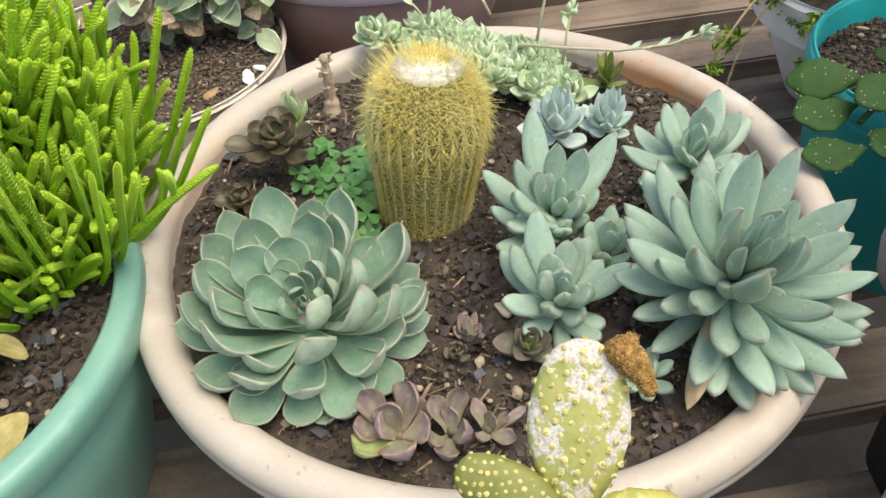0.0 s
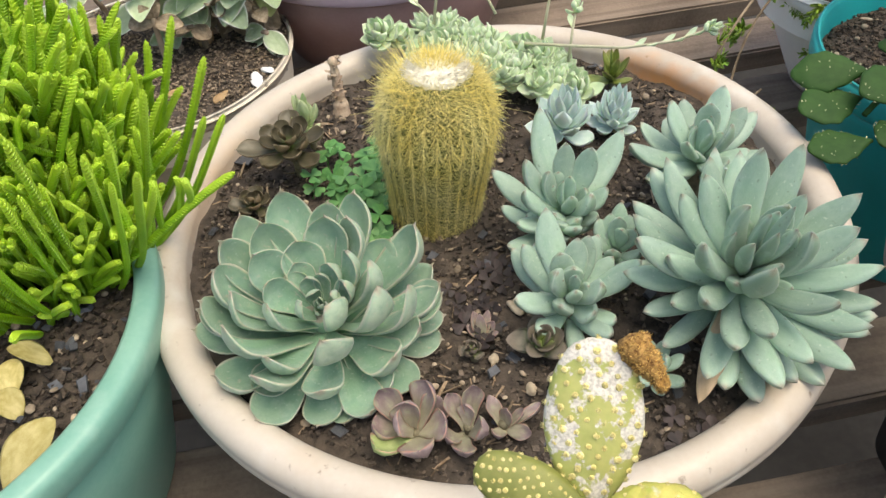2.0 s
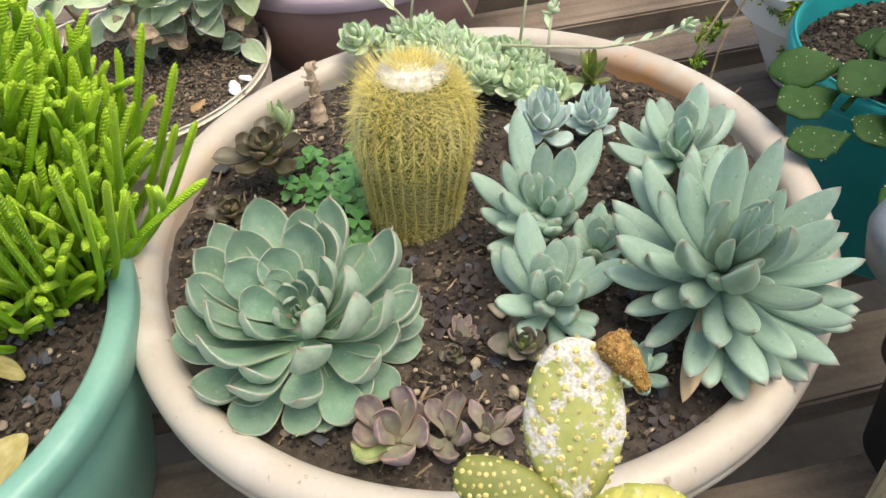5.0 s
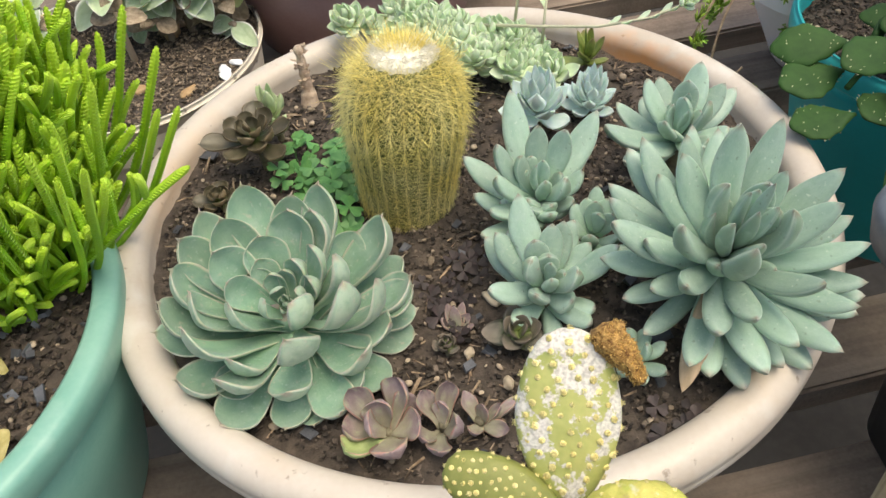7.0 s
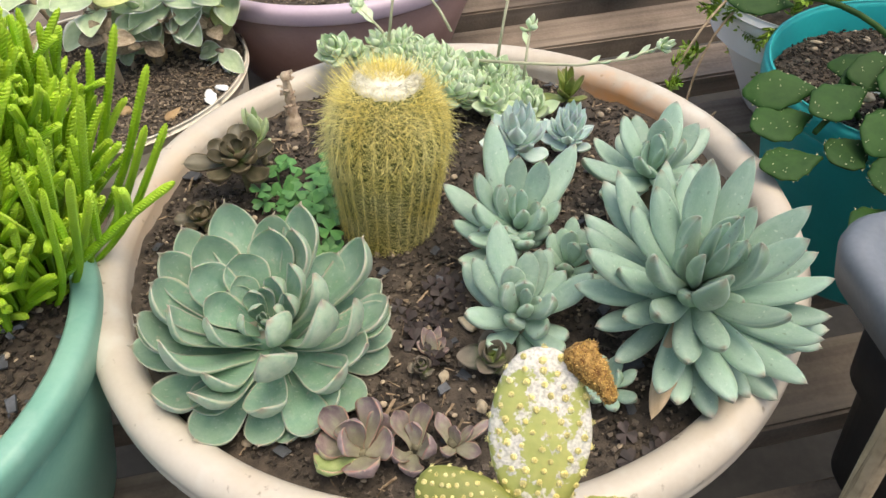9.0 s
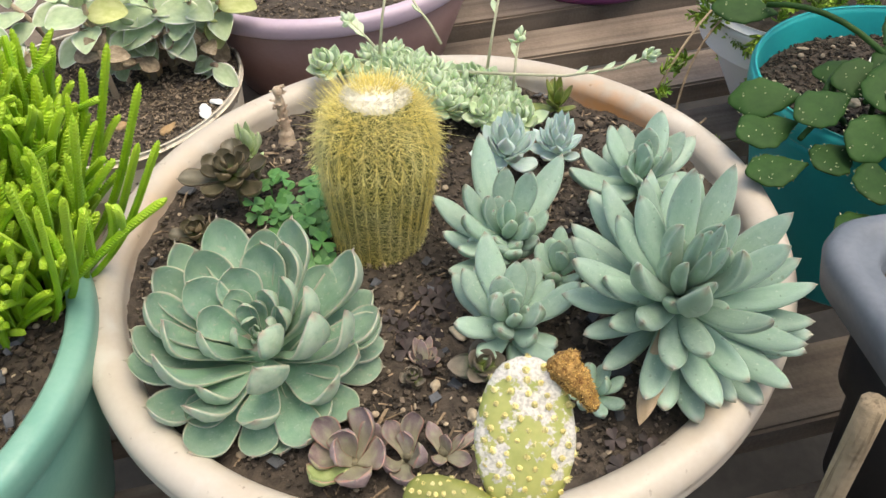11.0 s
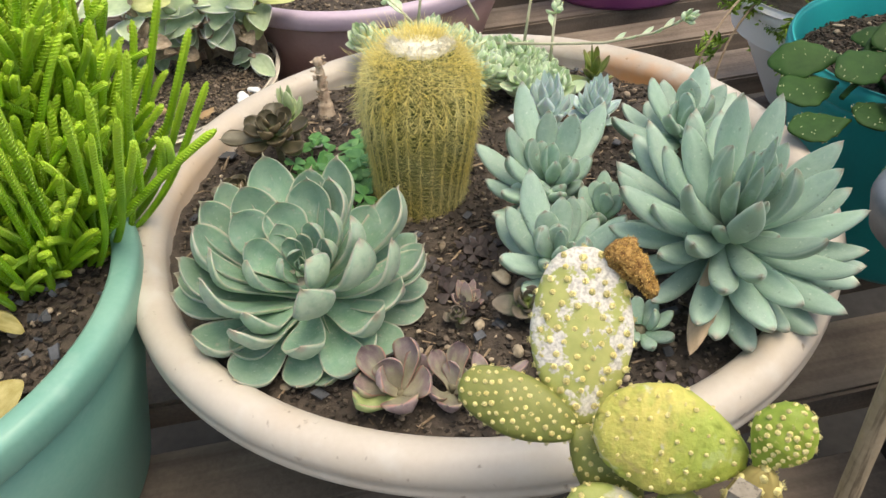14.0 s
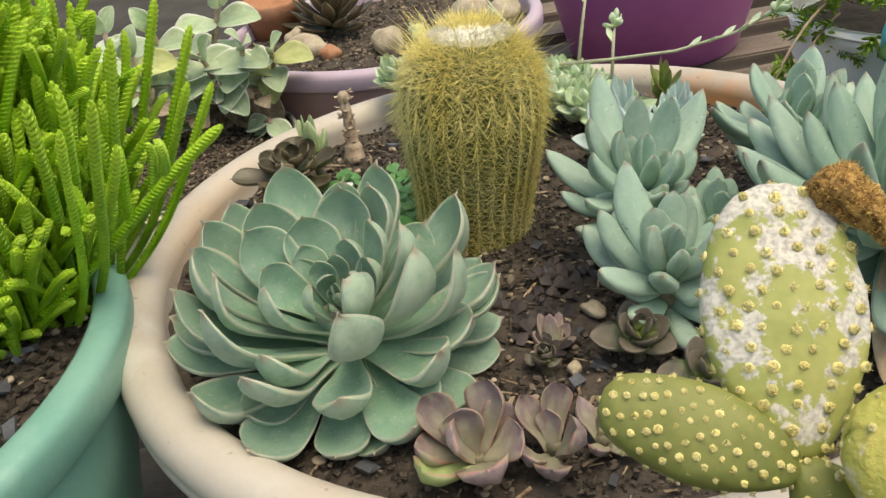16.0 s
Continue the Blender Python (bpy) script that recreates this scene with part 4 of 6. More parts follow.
def pad_mesh(name, width, length, thick, grid, seed, tuft=0.0017, n=26, blunt=0.0, wart=0.0006):
    """A flat pad along y, base at the origin, and the yellow tufts on both its faces."""
    v, f, u = [], [], []
    m = 22
    def half(s):
        return 0.5 * width * max(0.02, max(0.0, math.sin(math.pi * s ** (1.06 - 0.1 * blunt))) ** ((0.55 - 0.1 * blunt) * (1 - 0.45 * blunt * smooth01((s - 0.45) / 0.4))) * (0.55 + 0.4 * blunt + (0.45 - 0.4 * blunt) * smooth01(s / 0.58)))
    for i in range(n):
        s = 0.012 + 0.985 * i / (n - 1)
        w = half(s)
        t = thick * 0.5 * min(1, (w / (0.5 * width)) ** 0.7)
        for k in range(m):
            a = 2 * math.pi * k / m
            c, q = math.cos(a), math.sin(a)
            v.append((w * math.copysign(abs(c) ** 0.8, c), s * length, t * math.copysign(abs(q) ** 0.8, q) + 0.0013 * noise.noise((c * 3, s * 7, seed + q)) + wart * noise.noise((c * 9, s * 22, seed + q))))
            u.append((abs(c), s))
    for i in range(n - 1):
        for k in range(m):
            j = (k + 1) % m
            f.append((i * m + k, i * m + j, (i + 1) * m + j, (i + 1) * m + k))
    f.append(tuple(range(m))[::-1])
    f.append(tuple(range((n - 1) * m, n * m)))
    body = mesh_from(name, v, f, u)
    tv, tf = [], []
    rnd = random.Random(seed)
    def dot(p, nrm, size):
        nrm = nrm.normalized()
        q = nrm.cross(Vector((0.2, 1, 0.1))).normalized()
        w = nrm.cross(q)
        o = len(tv)
        for h, r in ((-0.3, 1.0), (0.14, 0.95), (0.30, 0.62)):
            for k in range(7):
                a = 2 * math.pi * k / 7
                rr = size * r * rnd.uniform(0.85, 1.1)
                tv.append(p + nrm * h * size + (q * math.cos(a) + w * math.sin(a)) * rr)
        tv.append(p + nrm * size * 0.22)
        for h in range(2):
            for k in range(7):
                j = (k + 1) % 7
                tf.append((o + h * 7 + k, o + h * 7 + j, o + h * 7 + 7 + j, o + h * 7 + 7 + k))
        for k in range(7):
            tf.append((o + 14 + k, o + 14 + (k + 1) % 7, o + 21))
        for _ in range(14):
            e = nrm + q * rnd.uniform(-0.9, 0.9) + w * rnd.uniform(-0.9, 0.9)
            o = len(tv)
            b = p + nrm * size * 0.4 + q * rnd.uniform(-0.6, 0.6) * size + w * rnd.uniform(-0.6, 0.6) * size
            tv.extend((b + q * size * 0.14, b - q * size * 0.14, b + w * size * 0.14, b + e.normalized() * size * 0.75))
            tf.extend(((o, o + 1, o + 3), (o + 1, o + 2, o + 3), (o + 2, o, o + 3)))
    row = 0
    y = grid * 0.8
    while y < length:
        s = y / length
        w = half(s)
        x = -w + (grid * 0.5 if row % 2 else 0)
        while x < w:
            e = abs(x) / w
            if e < 0.93:
                t = thick * 0.5 * min(1, (w / (0.5 * width)) ** 0.7) * (1 - e ** 2.6) ** 0.42
                for z in (1, -1):
                    jx, jy = rnd.uniform(-0.12, 0.12) * grid, rnd.uniform(-0.12, 0.12) * grid
                    dot(Vector((x + jx, y + jy, z * t)), Vector((x / w * 0.6, (s - 0.5) * 0.4, z)), tuft * rnd.uniform(0.8, 1.15))
            x += grid
        for sx in (1, -1):
            if row % 2 == 0:
                dot(Vector((sx * w, y, 0)), Vector((sx, (s - 0.5), 0)), tuft)
        y += grid * 0.70
        row += 1
    dot(Vector((0, length, 0)), Vector((0, 1, 0)), tuft)
    return body, mesh_from(name + "_tufts", tv, tf)


def pad(parent, base, tip, face, width, thick, grid, mat, seed, tuft=0.0017, label="", blunt=0.0, wart=0.0006):
    """A pad from base to tip, its flat side towards the vector face."""
    base, tip = Vector(base), Vector(tip)
    body, tufts = pad_mesh("pad", width, (tip - base).length, thick, grid, seed, tuft, blunt=blunt, wart=wart, n=26 if wart < 0.001 else 44)
    y = (tip - base).normalized()
    x = y.cross(Vector(face)).normalized()
    z = x.cross(y)
    m = Matrix((x, y, z)).transposed().to_4x4()
    ob = link("pad", body, mat, parent, Matrix.Translation(base - parent.location) @ m, label)
    t = link("bristle_coat", tufts, M_GLOCHID, ob, Matrix.Identity(4), "yellow bristle tufts")
    t["kind"] = "stuff"
    return ob


pear = base_empty("prickly_pear", (0.055, -0.315, 0.12), "bunny-ear prickly pear cactus with yellow bristle dots", "cactus")
pad(pear, (0.030, -0.272, 0.238), (0.038, -0.2215, 0.2935), (-0.1, -0.75, 0.62), 0.043, 0.014, 0.0072, M_PAD, 3, 0.0016, label="pale green pad scarred with white cork", blunt=0.62)
pad(pear, (0.029, -0.277, 0.243), (-0.017, -0.257, 0.256), (-0.1, -0.6, 0.75), 0.0262, 0.015, 0.0046, M_PAD_GREEN, 5, 0.0011, "dark green young pad", 0.75)
pad(pear, (0.0865, -0.3040, 0.2565), (0.0335, -0.2830, 0.2575), (-0.2, -0.75, 0.6), 0.042, 0.018, 0.0072, M_PAD_YELLOW, 7, 0.0010, "swollen yellow-green pad", 0.45, 0.0021)
pad(pear, (0.0865, -0.309, 0.2585), (0.1020, -0.303, 0.2825), (-0.3, -0.8, 0.4), 0.0228, 0.014, 0.0036, M_PAD_YOUNG, 9, 0.0011, "small bright green new pad", 0.12)
pad(pear, (0.055, -0.300, 0.205), (0.028, -0.276, 0.246), (-0.1, -0.7, 0.7), 0.024, 0.015, 0.0048, M_PAD_GREEN, 11, 0.0011, "dark green lower pad")
pad(pear, (0.050, -0.320, 0.205), (0.024, -0.300, 0.238), (-0.1, -0.7, 0.7), 0.036, 0.014, 0.0070, M_PAD_LOW, 13, 0.0013, label="pale green lower pad with white cork")
pad(pear, (0.058, -0.315, 0.12), (0.058, -0.300, 0.215), (0, -1, 0.2), 0.045, 0.018, 0.0088, M_PAD_GREEN, 15, label="old supporting pad")

# ---- pots round the bowl ----


def pot(at, height, top, bottom, wall, lip, mat, label, name="flower_pot", lip_mat=None, soil=0.02, soil_rough=0.005, seed=1):
    """A round pot with a lipped rim, filled with soil to soil metres below the rim."""
    ob = base_empty(name, at, label, "pot")
    h, r = height, top
    rim = [(r - wall, h - 0.006), (r - wall + 0.001, h - 0.002), (r - wall + 0.004, h), (r - 0.005, h - 0.0005), (r - 0.001, h - 0.003), (r, h - 0.007)]
    outer = [(r, h - lip), (r - 0.0015, h - lip - 0.002), (r - 0.004, h - lip - 0.003), (bottom + (r - bottom) * 0.45, h * 0.42), (bottom + 0.004, 0.006), (bottom, 0), (0, 0)]
    link("rim", lathe("pot_rim", [(r - wall - 0.004, h - 0.05), (r - wall - 0.001, h - 0.02)] + rim + outer[:3], 112, 0.004), lip_mat or mat, ob)
    link("body", lathe("pot_body", [(bottom * 0.8, h * 0.1), (r - wall * 0.7 - 0.001, h - lip - 0.012), (r - wall * 0.5, h - lip * 0.8)] + outer[2:], 112, 0.004), mat, ob)
    sr = r - wall - 0.0005
    s = soil_sheet("pot_soil", Vector(at) + Vector((0, 0, h - soil)), sr, soil_rough, "dark gritty potting soil in the pot", seed, n=60)
    return ob


M_TAN_POT = material("tan_plastic", (0.46, 0.38, 0.30), (0.58, 0.49, 0.40), 16, 0.6, 0.1, 260)
M_CHIPPED = material("chipped_white_paint", (0.76, 0.67, 0.54), (0.87, 0.80, 0.68), 30, 0.6, 0.2, 300)
patches(M_CHIPPED, (0.16, 0.12, 0.09), 70, 0.60, 0.66, 0.9)
mint = pot((-0.400, -0.118, 0), 0.192, 0.184, 0.135, 0.018, 0.022, M_MINT, "round mint-green plastic pot", soil=0.020, seed=21)
chips("mint_gravel", (-0.400, -0.118, 0.174), 0.16, 5200, 0.005, M_DARK_CHIP, "brown grit on the soil of the mint pot", 22)
chips("mint_pebbles", (-0.400, -0.118, 0.175), 0.16, 300, 0.006, M_PEBBLE, "pale pebbles on the soil of the mint pot", 23, 0.8)
chips("mint_slate", (-0.400, -0.118, 0.175), 0.16, 220, 0.013, M_SLATE, "grey slate chips on the soil of the mint pot", 24, 0.4)
pot((-0.3655, 0.368, 0), 0.095, 0.157, 0.135, 0.0045, 0.005, M_TAN_POT, "shallow tan pot with a chipped white rim", lip_mat=M_CHIPPED, soil=0.003, seed=31)
chips("shallow_pot_bark", (-0.3655, 0.368, 0.093), 0.150, 7000, 0.0042, M_STRAW_CHIP, "brown bark and twigs on the shallow pot's soil", 32)
chips("shallow_pot_twigs", (-0.3655, 0.368, 0.095), 0.148, 900, 0.0085, M_TWIG, "straw and twig bits on the shallow pot's soil", 33, 0.10, narrow=0.16)
pot((-0.118, 0.582, 0), 0.145, 0.197, 0.14, 0.016, 0.018, M_BROWN_POT, "wide brown pot with a lilac rim", lip_mat=M_LILAC, soil=0.02, seed=41)
chips("lilac_pot_bark", (-0.118, 0.582, 0.125), 0.178, 4000, 0.0050, M_STRAW_CHIP, "dry brown bark on the soil of the lilac-rimmed pot", 43)
pot((0.27, 0.79, 0), 0.17, 0.17, 0.12, 0.012, 0.02, M_MAGENTA, "round magenta plastic pot", soil=0.02, seed=51)
pot((0.394, 0.128, 0), 0.195, 0.121, 0.086, 0.006, 0.02, M_TEAL, "teal plastic flower pot", soil=0.028, seed=61)
pot((0.422, 0.374, 0), 0.150, 0.120, 0.052, 0.006, 0.007, M_WHITE_POT, "white plastic flower pot", soil=0.02, seed=71)

chips("teal_bark", (0.394, 0.128, 0.168), 0.112, 4200, 0.0042, M_DARK_CHIP, "dark crumbly grit on the teal pot's soil", 62)
chips("teal_pebbles", (0.394, 0.128, 0.169), 0.110, 60, 0.007, M_PEBBLE, "pale pebbles on the teal pot's soil", 63, 0.8)

# ---- the watch-chain plant ----


def chain_mesh(name, length, bow, seed, radius=0.0027):
    """A stem along z, of overlapping scale leaves in four ranks."""
    step = 0.0013
    n = int(length / step)
    sides = 8
    v, f, u = [], [], []
    rnd = random.Random(seed)
    wx, wy = rnd.uniform(-0.10, 0.10), rnd.uniform(-0.10, 0.10)
    for i in range(n + 1):
        s = i / n
        c = Vector((bow * length * s * s + wx * length * math.sin(s * 5) * 0.25, wy * length * math.sin(s * 4 + 1) * 0.25, length * s))
        taper = min(1, 0.75 + s * 0.6) * math.sqrt(max(0.04, 1 - max(0, (s - 0.93) / 0.07) ** 2))
        for k in range(sides):
            a = 2 * math.pi * k / sides
            r = radius * taper * (1 + 0.15 * (1 if (k + 2 * (i % 2)) % 4 == 0 else -0.45) + 0.07 * math.cos(4 * a + i * math.pi))
            lift = 0.0009 if (k + 2 * (i % 2)) % 4 == 0 else 0
            v.append(c + Vector((r * math.cos(a), r * math.sin(a), lift)))
            u.append((k / sides, s))
    for i in range(n):
        for k in range(sides):
            m = (k + 1) % sides
            f.append((i * sides + k, i * sides + m, (i + 1) * sides + m, (i + 1) * sides + k))
    f.append(tuple(range(n * sides, (n + 1) * sides)))
    return mesh_from(name, v, f, u, smooth=False)


CHAINS = [chain_mesh("chain", ln, bw, i) for i, (ln, bw) in enumerate(((0.16, -0.15), (0.14, -0.20), (0.12, 0.14), (0.10, -0.20), (0.08, 0.16), (0.065, -0.20), (0.05, 0.2)))]
watch = base_empty("watch_chain_plant", (-0.325, -0.055, 0.172), "bushy yellow-green watch-chain succulent in the mint pot", "succulent")
rnd = random.Random(12)
# main stems from the root, then shoots whose tips fill a lopsided dome
for i in range(130):
    a, q = rnd.uniform(0, 2 * math.pi), math.sqrt(rnd.random())
    x, y = 0.080 * q * math.cos(a), 0.080 * q * math.sin(a) + 0.032
    m = pose(x, y, -0.004, 0, 0, math.degrees(a) + rnd.uniform(-25, 25)) @ pose(0, 0, 0, 0, 2 + 42 * q * rnd.uniform(0.6, 1.2), 0)
    s = rnd.uniform(0.8, 1.05)
    link("stem", CHAINS[rnd.choice((0, 0, 1, 1, 2))], M_WATCH, watch, m @ Matrix.Diagonal((s, s, s, 1)))
for i in range(800):
    a, h = rnd.uniform(0, 2 * math.pi), rnd.random() ** 0.80
    e = math.sqrt(1 - h * h)
    rho = rnd.uniform(0.62, 1.0) ** 0.6
    ry = 0.095 if math.sin(a) < 0 else 0.140
    flat = 0.095 + 0.036 * smooth01(h / 0.45)
    tip = Vector((flat * e * math.cos(a), 0.030 + ry * e * math.sin(a), 0.010 + 0.222 * h)) * rho
    way = Vector((math.cos(a) * e, math.sin(a) * e, 1.05 + 0.7 * h)).normalized() + Vector((rnd.uniform(-0.25, 0.25), rnd.uniform(-0.25, 0.25), rnd.uniform(-0.05, 0.3)))
    way.normalize()
    if tip.z < 0.05 and math.hypot(tip.x + 0.075, tip.y + 0.063) > 0.150:
        continue
    k = rnd.choice((1, 2, 2, 3, 3, 4, 4, 5)) if h > 0.3 else rnd.choice((3, 4, 4, 5, 5, 6))
    s = rnd.uniform(0.75, 1.1)
    ln = (0.16, 0.14, 0.12, 0.10, 0.08, 0.065, 0.05)[k] * s
    if tip.z - way.z * ln < -0.003 and way.z > 0.1:
        s *= max(0.55, (tip.z + 0.003) / (way.z * ln))
        ln = (0.16, 0.14, 0.12, 0.10, 0.08, 0.065, 0.05)[k] * s
    link("stem", CHAINS[k], M_WATCH, watch, aim(tip - way * ln, way, rnd.uniform(0, 360), 1.0) @ Matrix.Diagonal((1, 1, s, 1)))
    if rho > 0.80 and rnd.random() < 0.75:
        p = tip - way * ln * rnd.uniform(0.25, 0.6)
        d = way * 0.5 + Vector((rnd.uniform(-0.8, 0.8), rnd.uniform(-0.8, 0.8), rnd.uniform(0.2, 0.9)))
        link("shoot", CHAINS[6], M_WATCH, watch, aim(p, d, rnd.uniform(0, 360), 1.0) @ Matrix.Diagonal((0.9, 0.9, rnd.uniform(0.35, 0.7), 1)))
# one long stem that reaches over the bowl's rim, with its side shoots
link("stem", chain_mesh("chain", 0.165, 0.02, 40), M_WATCH, watch, leaf_matrix((0.060, -0.022, 0.02), (0.178, -0.0175, 0.1027), (0, 0, 1), 1, 1) @ pose(0, 0, 0, -90, 0, 0) @ Matrix.Diagonal((1, 1, 1 / 0.165, 1)))
A, B = Vector((0.060, -0.022, 0.02)), Vector((0.178, -0.0175, 0.1027))
for s, dx, dy, size in ((0.28, 0.1, -0.5, 0.62), (0.40, 0.25, 0.4, 0.5), (0.52, -0.1, -0.2, 0.75), (0.62, 0.2, 0.3, 0.55), (0.72, 0.0, -0.35, 0.42), (0.33, -0.3, 0.5, 0.7)):
    link("shoot", CHAINS[6], M_WATCH, watch, aim(A.lerp(B, s), Vector((0.35 + dx, dy, 1.0)), 140 * s, 1.0) @ Matrix.Diagonal((0.9, 0.9, size, 1)))

# ---- small plants in the bowl ----
M_DARK = material("dark_rosette_leaf", (0.066, 0.062, 0.036), (0.125, 0.105, 0.070), 3, 0.4, 0.05, 30, thing=0.2)
tint_by_uv(M_DARK, 1, 0.45, 0.0, (0.10, 0.17, 0.03), 0.9)
tint_by_uv(M_DARK, 0, 0.9, 1.0, (0.22, 0.16, 0.09), 0.6)
M_OLIVE = material("olive_rosette_leaf", (0.068, 0.066, 0.046), (0.14, 0.125, 0.09), 3, 0.45, 0.05, 30, thing=0.15)
tint_by_uv(M_OLIVE, 1, 0.5, 1.0, (0.22, 0.17, 0.14), 0.6)
tint_by_uv(M_OLIVE, 1, 0.55, 0.1, (0.24, 0.34, 0.08), 0.8)
M_JADE = material("jade_leaf", (0.14, 0.20, 0.04), (0.28, 0.33, 0.08), 3, 0.4, 0.05, 30, thing=0.2)
tint_by_uv(M_JADE, 1, 0.7, 1.0, (0.20, 0.12, 0.07), 0.7)
M_LIGHT = material("pale_green_leaf", (0.38, 0.48, 0.26), (0.56, 0.64, 0.40), 3, 0.5, 0.05, 30, thing=0.12, sss=0.15)
M_GHOST = material("ghost_plant_leaf", (0.50, 0.64, 0.41), (0.68, 0.79, 0.57), 30, 0.5, 0.05, 300, sss=0.15, island=0.2)
tint_by_uv(M_GHOST, 1, 0.5, 0.0, (0.56, 0.66, 0.30), 0.6)
tint_by_uv(M_GHOST, 1, 0.85, 1.0, (0.66, 0.66, 0.55), 0.5)
M_GHOST_STEM = material("pale_stem", (0.42, 0.42, 0.28), (0.60, 0.58, 0.42), 60, 0.6, 0.1, 300)
M_PURPLE = material("mauve_leaf", (0.225, 0.16, 0.17), (0.39, 0.30, 0.30), 3, 0.5, 0.08, 30, thing=0.25)
tint_by_uv(M_PURPLE, 1, 0.9, 0.3, (0.30, 0.34, 0.17), 0.5)
edge(M_PURPLE, 0.14, (0.52, 0.27, 0.22), 0.8)
patches(M_PURPLE, (0.34, 0.39, 0.22), 3, 0.52, 0.66, 0.6)
M_GREENING = material("green_mauve_leaf", (0.26, 0.34, 0.13), (0.40, 0.47, 0.22), 3, 0.5, 0.08, 30, thing=0.1)
edge(M_GREENING, 0.14, (0.52, 0.27, 0.22), 0.8)
M_CLOVER = material("clover_leaf", (0.055, 0.19, 0.055), (0.13, 0.31, 0.09), 120, 0.5, 0.1, 400, thing=0.2)
M_CLOVER_DARK = material("purple_clover_leaf", (0.018, 0.0135, 0.0135), (0.055, 0.038, 0.038), 120, 0.6, 0.1, 400, thing=0.3)
M_BARE = material("dry_stem", (0.34, 0.24, 0.175), (0.61, 0.49, 0.37), 90, 0.85, 0.7, 500)
M_GOLD = material("golden_brown_bristles", (0.42, 0.23, 0.05), (0.74, 0.50, 0.17), 300, 0.7, 0.0, 300, island=0.5)
M_STONE = material("pale_stone", (0.36, 0.29, 0.20), (0.62, 0.53, 0.40), 60, 0.8, 0.4, 300)

L_POINT = [leaf_mesh("point_leaf", lambda s: 0.5 * max(0.03, (0.5 + 0.5 * smooth01(s / 0.6)) * (1 if s < 0.6 else max(0.0, 1 - ((s - 0.6) / 0.4) ** 1.6) ** 0.85)), 0.16, 0.2, sg, rings=10, sides=8, spike=0.03) for sg in (0.14, 0.26)]
L_SPADE = [leaf_mesh("spade_leaf", obovate, 0.14, 0.3, sg, rings=12, sides=10, spike=0.05) for sg in (0.12, 0.24)]
for me in L_POINT + L_SPADE:
    me.use_fake_user = True


def small_rosette(name, at, centre, axis, meshes, mat, count, reach, rise, width, label, seed, group="small rosettes in the bowl", stalk=0.003, thick=1.0, inner=0.12):
    ob = base_empty(name, at, label, "succulent", group)
    link("stem", tube("stem", bent((0, 0, -0.006), Vector(centre) - Vector(at), (0.001, 0, 0)), [stalk] * 8), M_STEM, ob)
    rosette(ob, meshes, mat, centre, axis, count, reach, rise, width, thick, seed=seed, inner=inner)
    return ob


small_rosette("blue_rosette", (0.060, 0.082, SOIL_Z), (0.061, 0.080, 0.172), (0, -0.25, 0.96), L_POINT, M_BLUE, 20, 0.030, 0.052, 0.0185, "pale blue rosette with pointed waxy leaves", 3)
small_rosette("blue_rosette", (0.102, 0.092, SOIL_Z), (0.102, 0.090, 0.168), (0, -0.2, 0.97), L_POINT, M_BLUE, 32, 0.025, 0.044, 0.0125, "small compact pale blue rosette", 4)
small_rosette("dark_rosette", (-0.150, 0.062, SOIL_Z), (-0.151, 0.058, 0.190), (0, -0.15, 0.98), L_SPADE, M_DARK, 17, 0.039, 0.019, 0.0178, "dark brown rosette with a green heart on a short stalk", 6)
small_rosette("pale_rosette", (-0.142, 0.094, SOIL_Z), (-0.143, 0.094, 0.180), (0, -0.1, 0.99), L_OVAL, M_LIGHT, 9, 0.020, 0.038, 0.0145, "pale green rosette with plump leaves", 7, thick=1.3)
small_rosette("olive_rosette", (0.025, -0.126, SOIL_Z), (0.025, -0.129, 0.174), (0, -0.35, 0.93), L_OVAL, M_OLIVE, 11, 0.021, 0.014, 0.0165, "small olive rosette with a bright green heart", 8)
small_rosette("olive_rosette", (0.046, -0.157, SOIL_Z), (0.046, -0.158, 0.172), (0.1, -0.35, 0.93), L_OVAL, M_OLIVE, 10, 0.022, 0.013, 0.0155, "dull olive rosette on a short woody stalk", 9)
small_rosette("tiny_rosette", (-0.018, -0.128, SOIL_Z), (-0.018, -0.128, 0.166), (0, -0.2, 0.97), L_LOW, M_OLIVE, 10, 0.009, 0.009, 0.008, "tiny green and purple rosette on the soil", 10)
small_rosette("dark_rosette", (-0.178, 0.020, SOIL_Z), (-0.178, 0.020, 0.166), (0, -0.1, 0.99), L_SPADE, M_DARK, 12, 0.020, 0.012, 0.0135, "small dark brown rosette low on the soil", 11)
small_rosette("jade_shrub", (0.110, 0.150, SOIL_Z), (0.110, 0.148, 0.170), (0, -0.1, 0.99), L_OVAL, M_JADE, 9, 0.026, 0.036, 0.0125, "little dark green succulent by the rim", 12)

